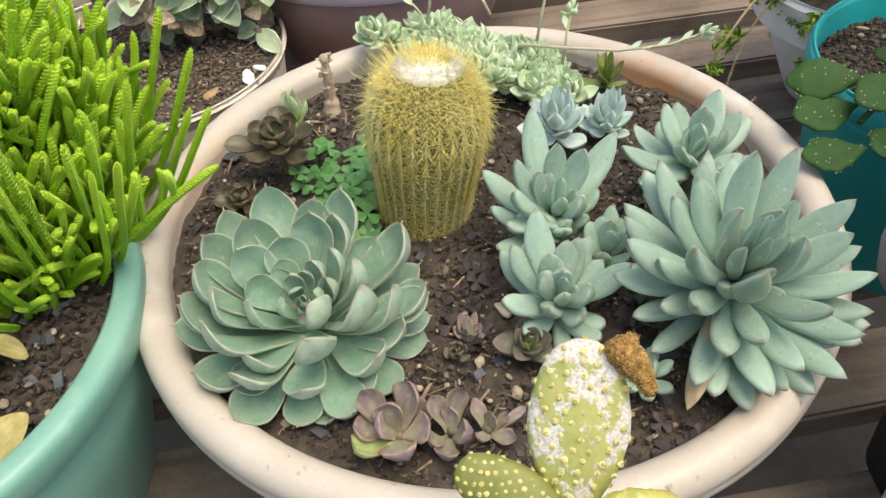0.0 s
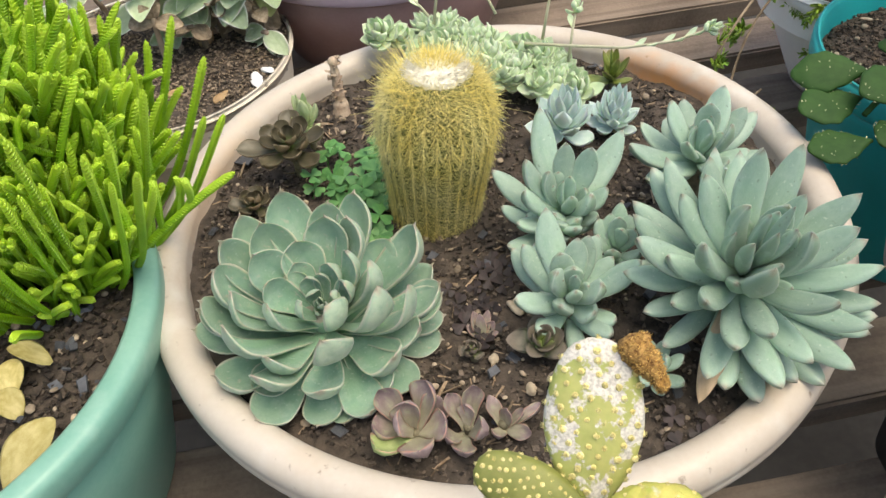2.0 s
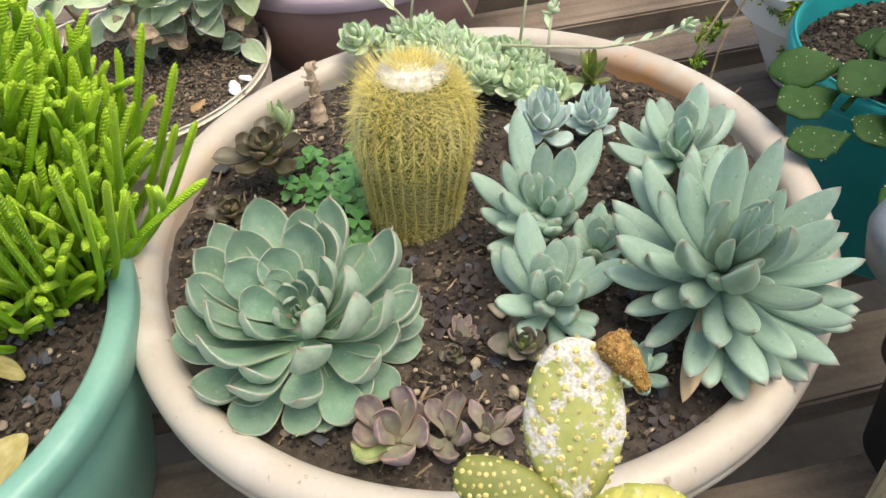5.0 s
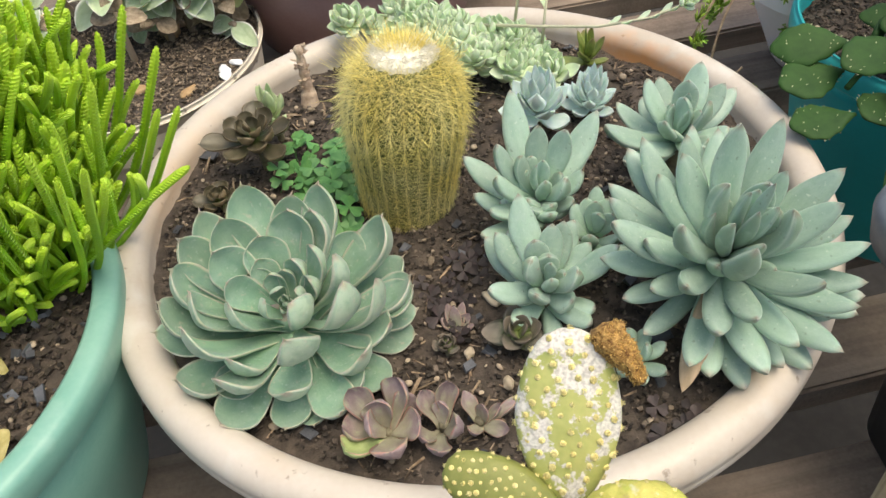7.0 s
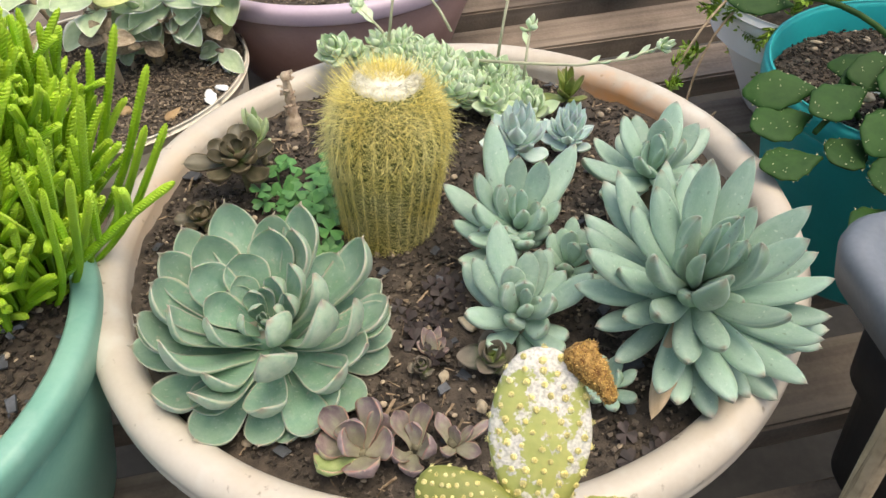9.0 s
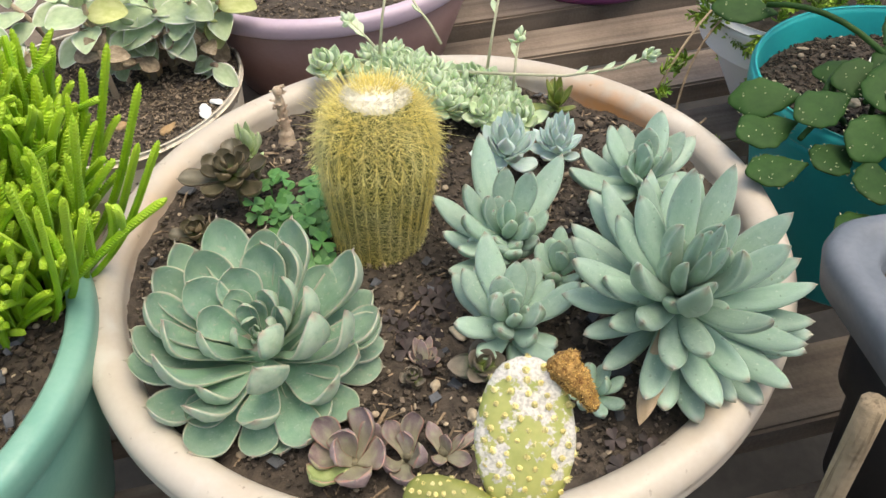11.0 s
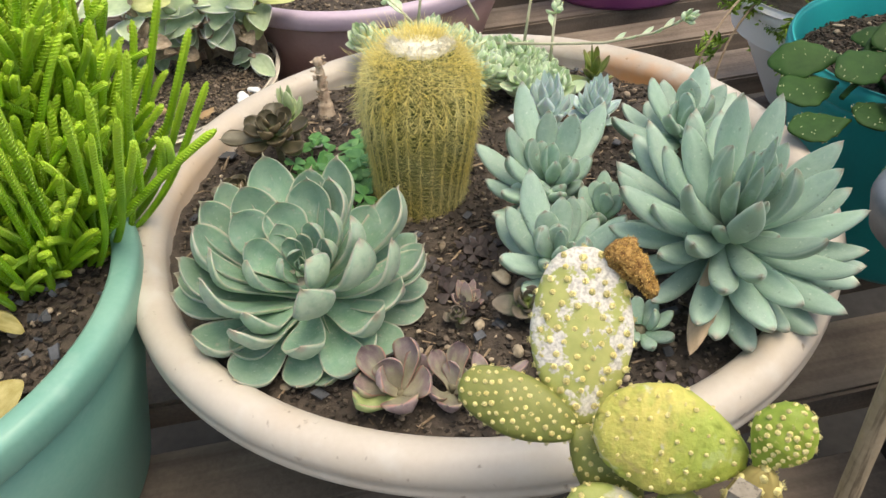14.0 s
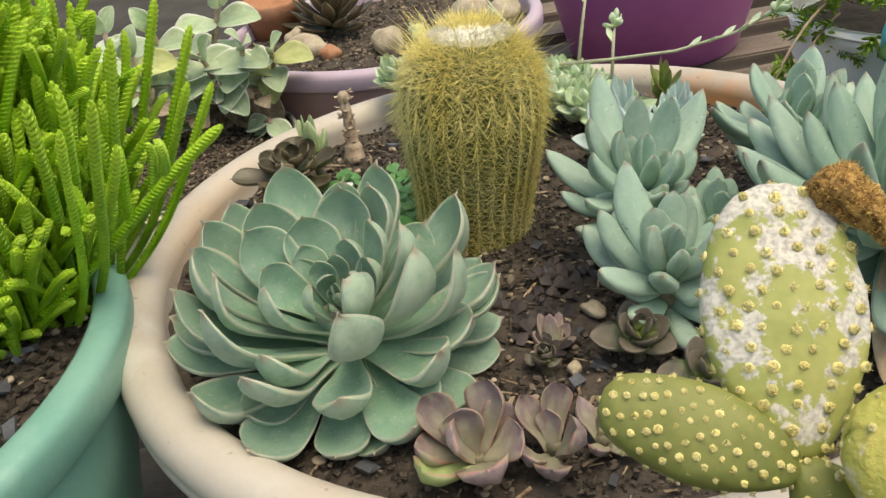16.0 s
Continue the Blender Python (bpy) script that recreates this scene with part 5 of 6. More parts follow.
# mauve succulents at the front
for at, cen, tips, wid, label in (
        ((-0.053, -0.184, SOIL_Z), (-0.053, -0.184, 0.165), [(-14, 12, 17), (6, 14, 18), (-4, 6, 17), (-16, -14, 12), (3, -16, 12), (15, -2, 12), (-6, -4, 18), (13, 10, 12), (-18, 0, 8)], 0.021, "mauve-green succulent with rounded leaves"),
        ((-0.022, -0.182, SOIL_Z), (-0.023, -0.184, 0.164), [(-7, 10, 15), (4, 13, 19), (-2, -16, 9), (7, -9, 18), (-10, -8, 9), (0, 6, 12)], 0.014, "mauve succulent with cupped leaves"),
        ((-0.002, -0.181, SOIL_Z), (-0.002, -0.182, 0.164), [(-6, 10, 13), (10, 4, 9), (12, -7, 5), (-4, -8, 6), (18, 8, 6), (2, 2, 12)], 0.010, "small mauve succulent with narrow leaves")):
    ob = base_empty("mauve_succulent", at, label, "succulent", "mauve succulents")
    link("stem", tube("stem", bent((0, 0, -0.005), (0, 0, 0.008), (0, 0, 0)), [0.003] * 8), M_STEM, ob)
    for i, (x, y, z) in enumerate(tips):
        cut = M_GREENING if (x, y) == (-16, -14) else M_PURPLE
        tip = Vector(cen) + Vector((x, y, z)) * random.uniform(0.00115, 0.00135)
        grown_leaf(ob, cut, Vector(cen) + Vector((x, y, 0)) * 0.00015, tip, (0, -0.2, 0.97), wid * random.uniform(0.75, 1.05), obovate if wid > 0.012 else fleshy,
                   thick=0.17, cup=random.uniform(0.1, 0.4), bow=0.07, top=0.3, turn=random.uniform(-35, 35), spike=0.01, seed=i + int(wid * 9000), wave=0.12, rings=12, sides=10)

# crinkled mauve petals round the tiny rosette
petals = base_empty("mauve_succulent", (-0.012, -0.112, SOIL_Z), "crinkled mauve leaf tuft beside a tiny rosette", "succulent", "mauve succulents")
for i, (x, y, z) in enumerate(((-4, 10, 12), (5, 12, 10), (8, 4, 9), (0, 6, 14), (-8, 4, 7), (10, -2, 6))):
    place_leaf(petals, L_OVAL[i % 2], M_PURPLE, (-0.012, -0.112, SOIL_Z + 0.001), Vector((-0.012, -0.112, SOIL_Z)) + Vector((x, y, z)) * 0.0011, (0, -0.2, 0.97), 0.009, 0.013, turn=25 * (-1) ** i)

# ghost plant by the far rim
GH = [head_mesh("rosette", L_POINT, n, 0.0190, 0.019, 0.0120, s, thick=1.1) for n, s in ((17, 1), (20, 2), (15, 3))]
TUFT = [head_mesh("tuft", L_POINT, 8, 0.008, 0.013, 0.007, s) for s in (5, 6)]
ghost = base_empty("ghost_plant", (0.030, 0.165, SOIL_Z), "pale green ghost plant spilling over the far rim", "succulent")
rnd = random.Random(31)
for i in range(48):
    u = i / 47
    x = -0.052 + 0.128 * u + rnd.uniform(-0.006, 0.006)
    y = 0.200 - 0.050 * u + rnd.uniform(-0.024, 0.024) - 0.015 * math.sin(u * 3)
    z = 0.177 + 0.024 * math.sin(math.pi * min(1, u * 1.1)) * rnd.uniform(0.4, 1.05) + 0.004 * (y - 0.17) / 0.02
    link("rosette", GH[i % 3], M_GHOST, ghost, Matrix.Translation(-ghost.location) @ aim((x, y, z), (rnd.uniform(-0.5, 0.5), rnd.uniform(-0.7, 0.3), 1), rnd.uniform(0, 360), rnd.uniform(0.9, 1.3)))
link("rosette", GH[1], M_GHOST, ghost, Matrix.Translation(-ghost.location) @ aim((-0.085, 0.200, 0.195), (-0.3, -0.4, 1), 40, 1.25))
link("rosette", GH[0], M_GHOST, ghost, Matrix.Translation(-ghost.location) @ aim((-0.072, 0.204, 0.188), (0.3, -0.4, 1), 10, 1.1))
for pts, leaves in ((((0.026, 0.165, 0.203), (0.070, 0.148, 0.207), (0.113, 0.128, 0.214), (0.148, 0.112, 0.227), (0.168, 0.102, 0.241)), 7),
                    (((0.054, 0.180, 0.195), (0.060, 0.192, 0.222), (0.066, 0.204, 0.244), (0.069, 0.210, 0.253)), 3),
                    (((0.016, 0.210, 0.205), (0.007, 0.221, 0.220), (-0.003, 0.230, 0.232), (-0.018, 0.250, 0.252)), 2),
                    (((0.073, 0.150, 0.190), (0.077, 0.162, 0.214), (0.080, 0.170, 0.224)), 1),
                    (((-0.039, 0.200, 0.205), (-0.033, 0.214, 0.236), (-0.025, 0.230, 0.266), (-0.022, 0.238, 0.282)), 1),
                    (((-0.035, 0.205, 0.198), (-0.050, 0.222, 0.210), (-0.064, 0.235, 0.219)), 6)):
    pts = [Vector(p) - ghost.location for p in pts]
    st = link("flower_stem", tube("flower_stem", pts, [0.0014 - 0.0005 * i / (len(pts) - 1) for i in range(len(pts))], 7), M_GHOST_STEM, ghost, None, "thin pale stem")
    link("tuft", TUFT[leaves % 2], M_GHOST, st, aim(pts[-1], pts[-1] - pts[-2], 0, 1.1))
    for k in range(leaves):
        u = 0.55 + 0.42 * k / max(1, leaves - 1)
        seg = min(len(pts) - 2, int(u * (len(pts) - 1)))
        p = pts[seg].lerp(pts[seg + 1], u * (len(pts) - 1) - seg)
        d = (pts[seg + 1] - pts[seg]).normalized()
        o = d.cross(Vector((0, 0, 1))).normalized() * (1 if k % 2 else -1)
        link("leaf", L_POINT[0], M_GHOST, st, leaf_matrix(p, p + (d * 0.8 + o * 0.5 + Vector((0, 0, 0.3))).normalized() * 0.012, Vector((0, 0, 1)), 0.006, 0.006))

# dry knobbly stem
pts = bent((-0.1225, 0.140, SOIL_Z - 0.006), (-0.1245, 0.154, 0.2072), (0.001, 0, 0), 26)
bare = link("dry_stem", tube("dry_stem", [p - Vector((-0.1225, 0.140, SOIL_Z)) for p in pts], [(0.0036 + 0.0058 * (1 - i / 25) ** 2.4) * (1 + 0.45 * noise.noise((i * 0.83, 0.3, 0.7))) * (0.6 if i == 25 else 1) for i in range(26)], 9), M_BARE, None, Matrix.Translation((-0.1225, 0.140, SOIL_Z)))
rnd = random.Random(15)
stubs = []
for i in range(46):
    s = rnd.uniform(0.25, 1.0)
    a = rnd.uniform(0, 2 * math.pi)
    p = Vector((-0.002 * s, 0.014 * s, 0.052 * s - 0.004)) + Vector((math.cos(a), math.sin(a), 0)) * 0.0034
    stubs.append((L_POINT[i % 2], leaf_matrix(p, p + Vector((math.cos(a), math.sin(a), rnd.uniform(-0.2, 0.9))).normalized() * rnd.uniform(0.002, 0.005), (0, 0, 1), 0.0036, 0.0036)))
link("leaf_stub_coat", joined("leaf_stubs", stubs), M_BARE, bare)["kind"] = "stuff"
tagged(bare, "dried knobbly brown succulent stem standing in the soil", "dry stem")


# clover
def clover_mesh(name, size):
    v, f = [(0, 0, 0)], []
    for k in range(3):
        a0 = 2 * math.pi * k / 3
        ring = []
        for i in range(9):
            a = a0 + radians(-52 + 104 * i / 8)
            r = size * (0.55 + 0.45 * abs(math.sin(math.pi * i / 8)) ** 0.5) * (0.80 if i == 4 else 1.0) * (0.35 if i in (0, 8) else 1)
            ring.append(len(v))
            v.append((r * math.cos(a), r * math.sin(a), -size * 0.18 * abs(i - 4) / 4 + size * 0.10))
        for i in range(8):
            f.append((0, ring[i], ring[i + 1]))
    n = len(v)
    v += [(x, y, z - 0.0004) for x, y, z in v[:n]]
    f += [tuple(n + i for i in q[::-1]) for q in f]
    return mesh_from(name, v, f)


CLOVER = [clover_mesh("clover_leaf", s) for s in (0.0112, 0.0092)]
for name, mat, spots, label, rise in (
        ("clover", M_CLOVER, [(-0.122, 0.050, 0.020, 8), (-0.096, 0.020, 0.022, 16), (-0.088, 0.060, 0.015, 7), (-0.098, -0.016, 0.022, 10)], "patch of fresh green clover beside the golden cactus", 0.016),
        ("purple_clover", M_CLOVER_DARK, [(-0.008, -0.080, 0.026, 13), (-0.016, -0.108, 0.018, 6), (0.105, -0.195, 0.022, 12), (0.000, -0.050, 0.018, 4)], "dark purple clover lying close to the soil", 0.005)):
    ob = base_empty(name, (spots[0][0], spots[0][1], SOIL_Z), label, "clover")
    rnd = random.Random(5)
    for cx, cy, rad, cnt in spots:
        for i in range(cnt):
            a, q = rnd.uniform(0, 2 * math.pi), rad * math.sqrt(rnd.random())
            x, y, z = cx + q * math.cos(a), cy + q * math.sin(a), SOIL_Z + rise * rnd.uniform(0.5, 1.3)
            m = Matrix.Translation(-ob.location) @ aim((x, y, z), (rnd.uniform(-0.5, 0.5), rnd.uniform(-0.7, 0.2), 1), rnd.uniform(0, 360), rnd.uniform(0.8, 1.25) * (1 if rise > 0.01 else 0.68))
            lf = link("leaf", CLOVER[i % 2], mat, ob, m)
            if rise > 0.01:
                foot = Vector((x + rnd.uniform(-0.004, 0.004), y + rnd.uniform(-0.004, 0.004), SOIL_Z - 0.002)) - ob.location
                link("stalk", tube("stalk", bent(foot, Vector((x, y, z)) - ob.location, (0.001, 0, 0), 4), [0.0005] * 4, 5), mat, ob)

# dry fruit on the prickly pear, and more of its old growth
v, f = [], []
for i in range(18):
    s = i / 17
    for k in range(18):
        a = 2 * math.pi * k / 18
        c, q = math.cos(a), math.sin(a)
        box = 1 / max(abs(c), abs(q)) ** 0.55
        r = 0.0052 * (1.05 + 0.35 * smooth01(s / 0.2) - 0.95 * s) * (0.55 if i in (0, 17) else 1) * box * (1 + 0.30 * noise.noise((c * 2.2, q * 2.2, s * 5)) + 0.16 * noise.noise((c * 6, q * 6, s * 16)))
        v.append((r * c * 1.05, r * q * 0.9 + 0.003 * math.sin(s * 3), 0.0275 * s - 0.003 + 0.001 * noise.noise((c * 4, q * 4, s))))
for i in range(17):
    for k in range(18):
        f.append((i * 18 + k, i * 18 + (k + 1) % 18, (i + 1) * 18 + (k + 1) % 18, (i + 1) * 18 + k))
f += [tuple(range(18))[::-1], tuple(range(17 * 18, 18 * 18))]
skin = list(v)
fruit = link("dry_fruit", mesh_from("dry_fruit", v, f), M_DRY, pear, Matrix.Translation(-pear.location) @ aim((0.0500, -0.2260, 0.2944), (0.537, -0.692, -0.483)), "withered golden brown fruit")
v, f = [], []
rnd = random.Random(19)
for q in range(1500):
    i, k = rnd.randrange(1, 17), rnd.randrange(18)
    p = Vector(skin[i * 18 + k]).lerp(Vector(skin[i * 18 + (k + 1) % 18]), rnd.random()).lerp(Vector(skin[(i + 1) * 18 + k]), 0.5 * rnd.random())
    d = Vector((p.x, p.y, 0)).normalized() + Vector((rnd.uniform(-0.9, 0.9), rnd.uniform(-0.9, 0.9), rnd.uniform(-0.9, 0.9)))
    bristle(v, f, p * 0.99, p + d.normalized() * rnd.uniform(0.0006, 0.0016), 0.00017)
link("bristle_coat", mesh_from("fruit_bristles", v, f), M_GOLD, fruit)["kind"] = "stuff"
pad(pear, (0.080, -0.322, 0.200), (0.0885, -0.312, 0.263), (-0.2, -0.9, 0.3), 0.024, 0.016, 0.0062, M_PAD_OLD, 17, 0.0020, "old brownish pad with coarse tufts")
pad(pear, (0.064, -0.315, 0.205), (0.062, -0.304, 0.243), (-0.1, -0.8, 0.5), 0.022, 0.012, 0.0050, M_PAD_GREEN, 19, 0.0014, "bright green bud pad")


def twig(at, pts, radius, label, seed):
    pts = [Vector(p) for p in pts]
    n = 22
    path = [pts[0].lerp(pts[-1], i / (n - 1)) for i in range(n)]
    me = tube("stick", [p - Vector(at) + Vector((0.0006 * noise.noise((i * 0.4, seed, 0)), 0.0006 * noise.noise((i * 0.4, seed, 5)), 0)) for i, p in enumerate(path)], [radius * (1 + 0.07 * noise.noise((i * 0.7, seed, 9))) for i in range(n)], 10)
    ob = link("wooden_stick", me, M_STICK, None, Matrix.Translation(at))
    return tagged(ob, label, "stick", "wooden plant sticks")


M_STICK = material("bare_stick_wood", (0.24, 0.18, 0.11), (0.44, 0.34, 0.23), 25, 0.85, 0.6, 350)
streaks(M_STICK, (0.11, 0.08, 0.05), (420.0, 420.0, 14.0), 0.50, 0.62, 0.8)
M_LATH = material("grey_lath_wood", (0.235, 0.20, 0.155), (0.42, 0.37, 0.30), 25, 0.9, 0.6, 350)
streaks(M_LATH, (0.12, 0.10, 0.08), (420.0, 420.0, 14.0), 0.52, 0.62, 0.8)
twig((0.140, -0.285, 0.0), [(0.1225, -0.3185, 0.0), (0.1285, -0.3005, 0.3585)], 0.0042, "bare weathered wooden stick leaning over the bench", 1)
lath = link("wooden_stake", tube("stake", [Vector((0.066, -0.350, 0)).lerp(Vector((0.0765, -0.3235, 0.2675)), i / 12) - Vector((0.072, -0.338, 0)) + Vector((0.0004 * math.sin(i * 1.7), 0, 0)) for i in range(13)], [0.0058] * 13, 4), M_LATH, None, Matrix.Translation((0.072, -0.338, 0)))
tagged(lath, "grey split wooden stake tied beside the prickly pear", "stick", "wooden plant sticks")
lath.data.polygons.foreach_set("use_smooth", [False] * len(lath.data.polygons))

# the pot that holds the prickly pear
pot((0.060, -0.318, 0), 0.125, 0.052, 0.040, 0.004, 0.012, M_BLACK_POT, "small black plastic pot with the prickly pear", soil=0.006, seed=81)

# ---- the flat-padded cactus in the teal pot ----
M_FLAT = material("flat_pad_skin", (0.011, 0.044, 0.008), (0.031, 0.082, 0.016), 35, 0.62, 0.08, 300, thing=0.18)
M_FLAT.node_tree.nodes["Principled BSDF"].inputs["Specular IOR Level"].default_value = 0.25
M_DOTS = material("pale_spine_dots", (0.36, 0.38, 0.22), (0.50, 0.50, 0.32), 200, 0.8, 0.2, 900)


def flat_pad(name, length, width, seed):
    """A thin oval pad along y, with scalloped margins and tiny pale tufts."""
    rnd = random.Random(seed)
    n, m = 22, 20
    v, f = [], []
    for i in range(n):
        s = i / (n - 1)
        w = 0.5 * width * max(0.05, math.sin(math.pi * (0.02 + 0.96 * s) ** 1.35)) ** 0.8 * (1 + 0.05 * math.sin(s * 26))
        t = 0.003 * min(1, 4 * s + 0.4, 4 * (1 - s) + 0.3)
        for k in range(m):
            a = 2 * math.pi * k / m
            x = w * math.cos(a)
            v.append((x, s * length, t * math.sin(a) + 0.05 * length * math.sin(s * 3 + seed) + 1.6 * x * x / width * 0.1))
    for i in range(n - 1):
        for k in range(m):
            f.append((i * m + k, i * m + (k + 1) % m, (i + 1) * m + (k + 1) % m, (i + 1) * m + k))
    f += [tuple(range(m))[::-1], tuple(range((n - 1) * m, n * m))]
    tv, tf = [], []
    for i in range(20):
        s, e = rnd.uniform(0.08, 0.95), rnd.uniform(-0.8, 0.8)
        if i > 11:
            e = rnd.choice((-1.0, 1.0))
        w = 0.5 * width * max(0.05, math.sin(math.pi * (0.02 + 0.96 * s) ** 1.35)) ** 0.8
        p = Vector((w * e, s * length, 0.0026 * math.sqrt(1 - min(1, e * e) * 0.98) + 0.05 * length * math.sin(s * 3 + seed)))
        for q in range(2):
            o = len(tv)
            d = Vector((e * 0.7 + rnd.uniform(-0.5, 0.5), rnd.uniform(-0.5, 0.5), 1 if abs(e) < 1 else 0.3)).normalized() * 0.0018
            tv.extend((p + Vector((0.0005, 0, 0)), p + Vector((-0.0004, 0.0004, 0)), p + Vector((-0.0002, -0.0005, 0)), p + d))
            tf.extend(((o, o + 1, o + 3), (o + 1, o + 2, o + 3), (o + 2, o, o + 3)))
    return mesh_from(name, v, f), mesh_from(name + "_tufts", tv, tf)


FLATS = [flat_pad("flat_pad", ln, wd, s) for ln, wd, s in ((0.054, 0.033, 1), (0.050, 0.036, 2), (0.046, 0.032, 3), (0.056, 0.033, 4))]
flat_cactus = base_empty("flat_pad_cactus", (0.385, 0.120, 0.167), "dark green flat-padded cactus hanging over the teal pot", "cactus")
# places of the pads' middles, then the way each one points, in thousandths of a metre and degrees
FLAT_AT = [(258, 80, 211, 172), (252, 56, 200, 195), (247, 20, 190, 185), (294, 58, 216, 205), (333, 106, 208, 160), (326, 36, 203, 200),
           (291, 24, 193, 215), (300, -30, 172, 200), (264, 166, 240, 175), (338, 62, 226, 250), (312, -4, 190, 260), (356, 90, 232, 230)]
FLAT_MORE = [(366, 60, 214, 280), (345, 10, 196, 270), (410, 190, 255, 60), (430, 120, 250, 20), (400, 60, 235, 300), (340, 190, 262, 140), (318, 205, 258, 110), (372, 120, 240, 40), (365, 30, 205, 240)]
FLAT_LONG = [(352, 48, 222, 220), (380, 84, 238, 250), (395, 30, 215, 300), (330, 80, 222, 190), (318, 30, 205, 230), (372, 0, 200, 280), (350, -20, 188, 250), (332, -30, 178, 215)]
rnd = random.Random(77)
for i, (x, y, z, a) in enumerate(FLAT_AT + FLAT_MORE + FLAT_LONG):
    body, tufts = FLATS[i % 4]
    c = Vector((x, y, z)) * 0.001 - flat_cactus.location
    m = Matrix.Translation(c) @ pose(0, 0, 0, 22 + rnd.uniform(-14, 14), rnd.uniform(-14, 14), 0) @ pose(0, 0, 0, 0, 0, a - 90) @ Matrix.Translation((0, -0.027, 0))
    p = link("pad", body, M_FLAT, flat_cactus, m)
    link("tuft_coat", tufts, M_DOTS, p)["kind"] = "stuff"
for a, b, bow in (((-0.045, 0.01, 0.0), (-0.085, -0.045, 0.050), 0.02), ((-0.02, -0.01, 0.0), (-0.06, -0.06, 0.048), 0.02), ((-0.045, -0.02, 0.0), (-0.11, -0.075, 0.030), 0.015), ((0.02, -0.03, 0), (-0.040, -0.115, 0.030), 0.03),
                  ((-0.105, 0.042, 0.079), (-0.030, -0.030, 0.060), 0.014)):
    st = link("stem", tube("stem", bent(a, b, (0, 0, bow)), [0.0024] * 8), M_FLAT, flat_cactus)

# ---- the green trailing plant in the white pot ----
M_TRAIL = material("trailing_stem_bark", (0.20, 0.14, 0.09), (0.38, 0.29, 0.20), 90, 0.85, 0.5, 500)
M_SEDUM = material("sedum_leaf", (0.10, 0.22, 0.015), (0.32, 0.45, 0.06), 60, 0.55, 0.1, 300, island=0.5)
L_TINY = [leaf_mesh("tiny_leaf", oval, 0.16, 0.1, sg, rings=5, sides=6) for sg in (0.1, 0.25)]
SPRIG = [head_mesh("sprig", L_TINY, 20, 0.0085, 0.024, 0.0036, s, inner=0.5, base_up=0.9) for s in (11, 12)]
sedum = base_empty("trailing_sedum", (0.43, 0.39, 0.15), "bright green small-leaved sedum trailing from the white pot", "succulent")
rnd = random.Random(41)
spots = []
for i in range(290):
    a, q = rnd.uniform(0, 2 * math.pi), math.sqrt(rnd.random())
    spots.append((0.405 + 0.110 * q * math.cos(a), 0.372 + 0.105 * q * math.sin(a), 0.170 + 0.040 * (1 - q * q) + rnd.uniform(-0.01, 0.012), 0.6))
for i in range(22):
    a, u = radians(rnd.uniform(165, 265)), rnd.random() ** 1.6
    r = 0.128 - 0.062 * u
    spots.append((0.422 + r * math.cos(a), 0.374 + r * math.sin(a), 0.160 - 0.10 * u, -0.3 + 0.4 * rnd.random()))
for i in range(42):
    u = rnd.random()
    spots.append((0.285 - 0.05 * u + rnd.uniform(-0.028, 0.028), 0.285 - 0.06 * u + rnd.uniform(-0.015, 0.03), 0.012 + rnd.uniform(0, 0.016), 0.5))
for x, y, z in ((0.222, 0.225, 0.128), (0.226, 0.235, 0.118), (0.230, 0.250, 0.135), (0.264, 0.28, 0.13), (0.258, 0.285, 0.116), (0.30, 0.33, 0.15), (0.29, 0.335, 0.14)):
    spots.append((x, y, z, 0.8))
sprigs = []
for x, y, z, up in spots:
    sprigs.append((SPRIG[len(sprigs) % 2], aim(Vector((x, y, z)) - sedum.location, (rnd.uniform(-1, 0.6), rnd.uniform(-1, 0.6), up), rnd.uniform(0, 360), rnd.uniform(0.7, 1.25))))
foliage = link("foliage", joined("sedum_foliage", sprigs), M_SEDUM, sedum)
foliage["kind"] = "stuff"
for a, b, s in (((0.325, 0.33, 0.16), (0.255, 0.262, 0.060), (-0.012, 0, 0.014)), ((0.257, 0.264, 0.062), (0.222, 0.230, 0.006), (0.004, 0, 0.006)), ((0.257, 0.264, 0.062), (0.248, 0.226, 0.006), (0.003, 0, 0.004)), ((0.257, 0.264, 0.062), (0.283, 0.236, 0.006), (0, 0, 0.006)), ((0.35, 0.36, 0.16), (0.226, 0.24, 0.125), (0, 0, 0.03)), ((0.30, 0.29, 0.05), (0.21, 0.21, 0.008), (0, 0, 0.01))):
    link("trailing_stem", tube("trailing_stem", [p - sedum.location for p in bent(a, b, s, 12)], [0.0014] * 12, 6), M_TRAIL, sedum, None, "bare brown stem")

# ---- the grey woolly-leaved plant in the shallow pot ----
M_FELT = material("felted_leaf", (0.36, 0.47, 0.28), (0.53, 0.63, 0.41), 4, 0.75, 0.12, 60, thing=0.2, sheen=0.2, sss=0.2)
edge(M_FELT, 0.22, (0.78, 0.80, 0.70), 0.95)
patches(M_FELT, (0.24, 0.36, 0.20), 3, 0.5, 0.68, 0.35)
# yellow copy of the felted leaf: light shining through, put into the colour
M_FELT_BACKLIT = material("backlit_felted_leaf", (0.38, 0.42, 0.15), (0.54, 0.56, 0.27), 4, 0.75, 0.1, 60, thing=0.15)
M_WITHER = material("withered_leaf", (0.22, 0.165, 0.11), (0.42, 0.335, 0.24), 6, 0.85, 0.4, 60, thing=0.3)
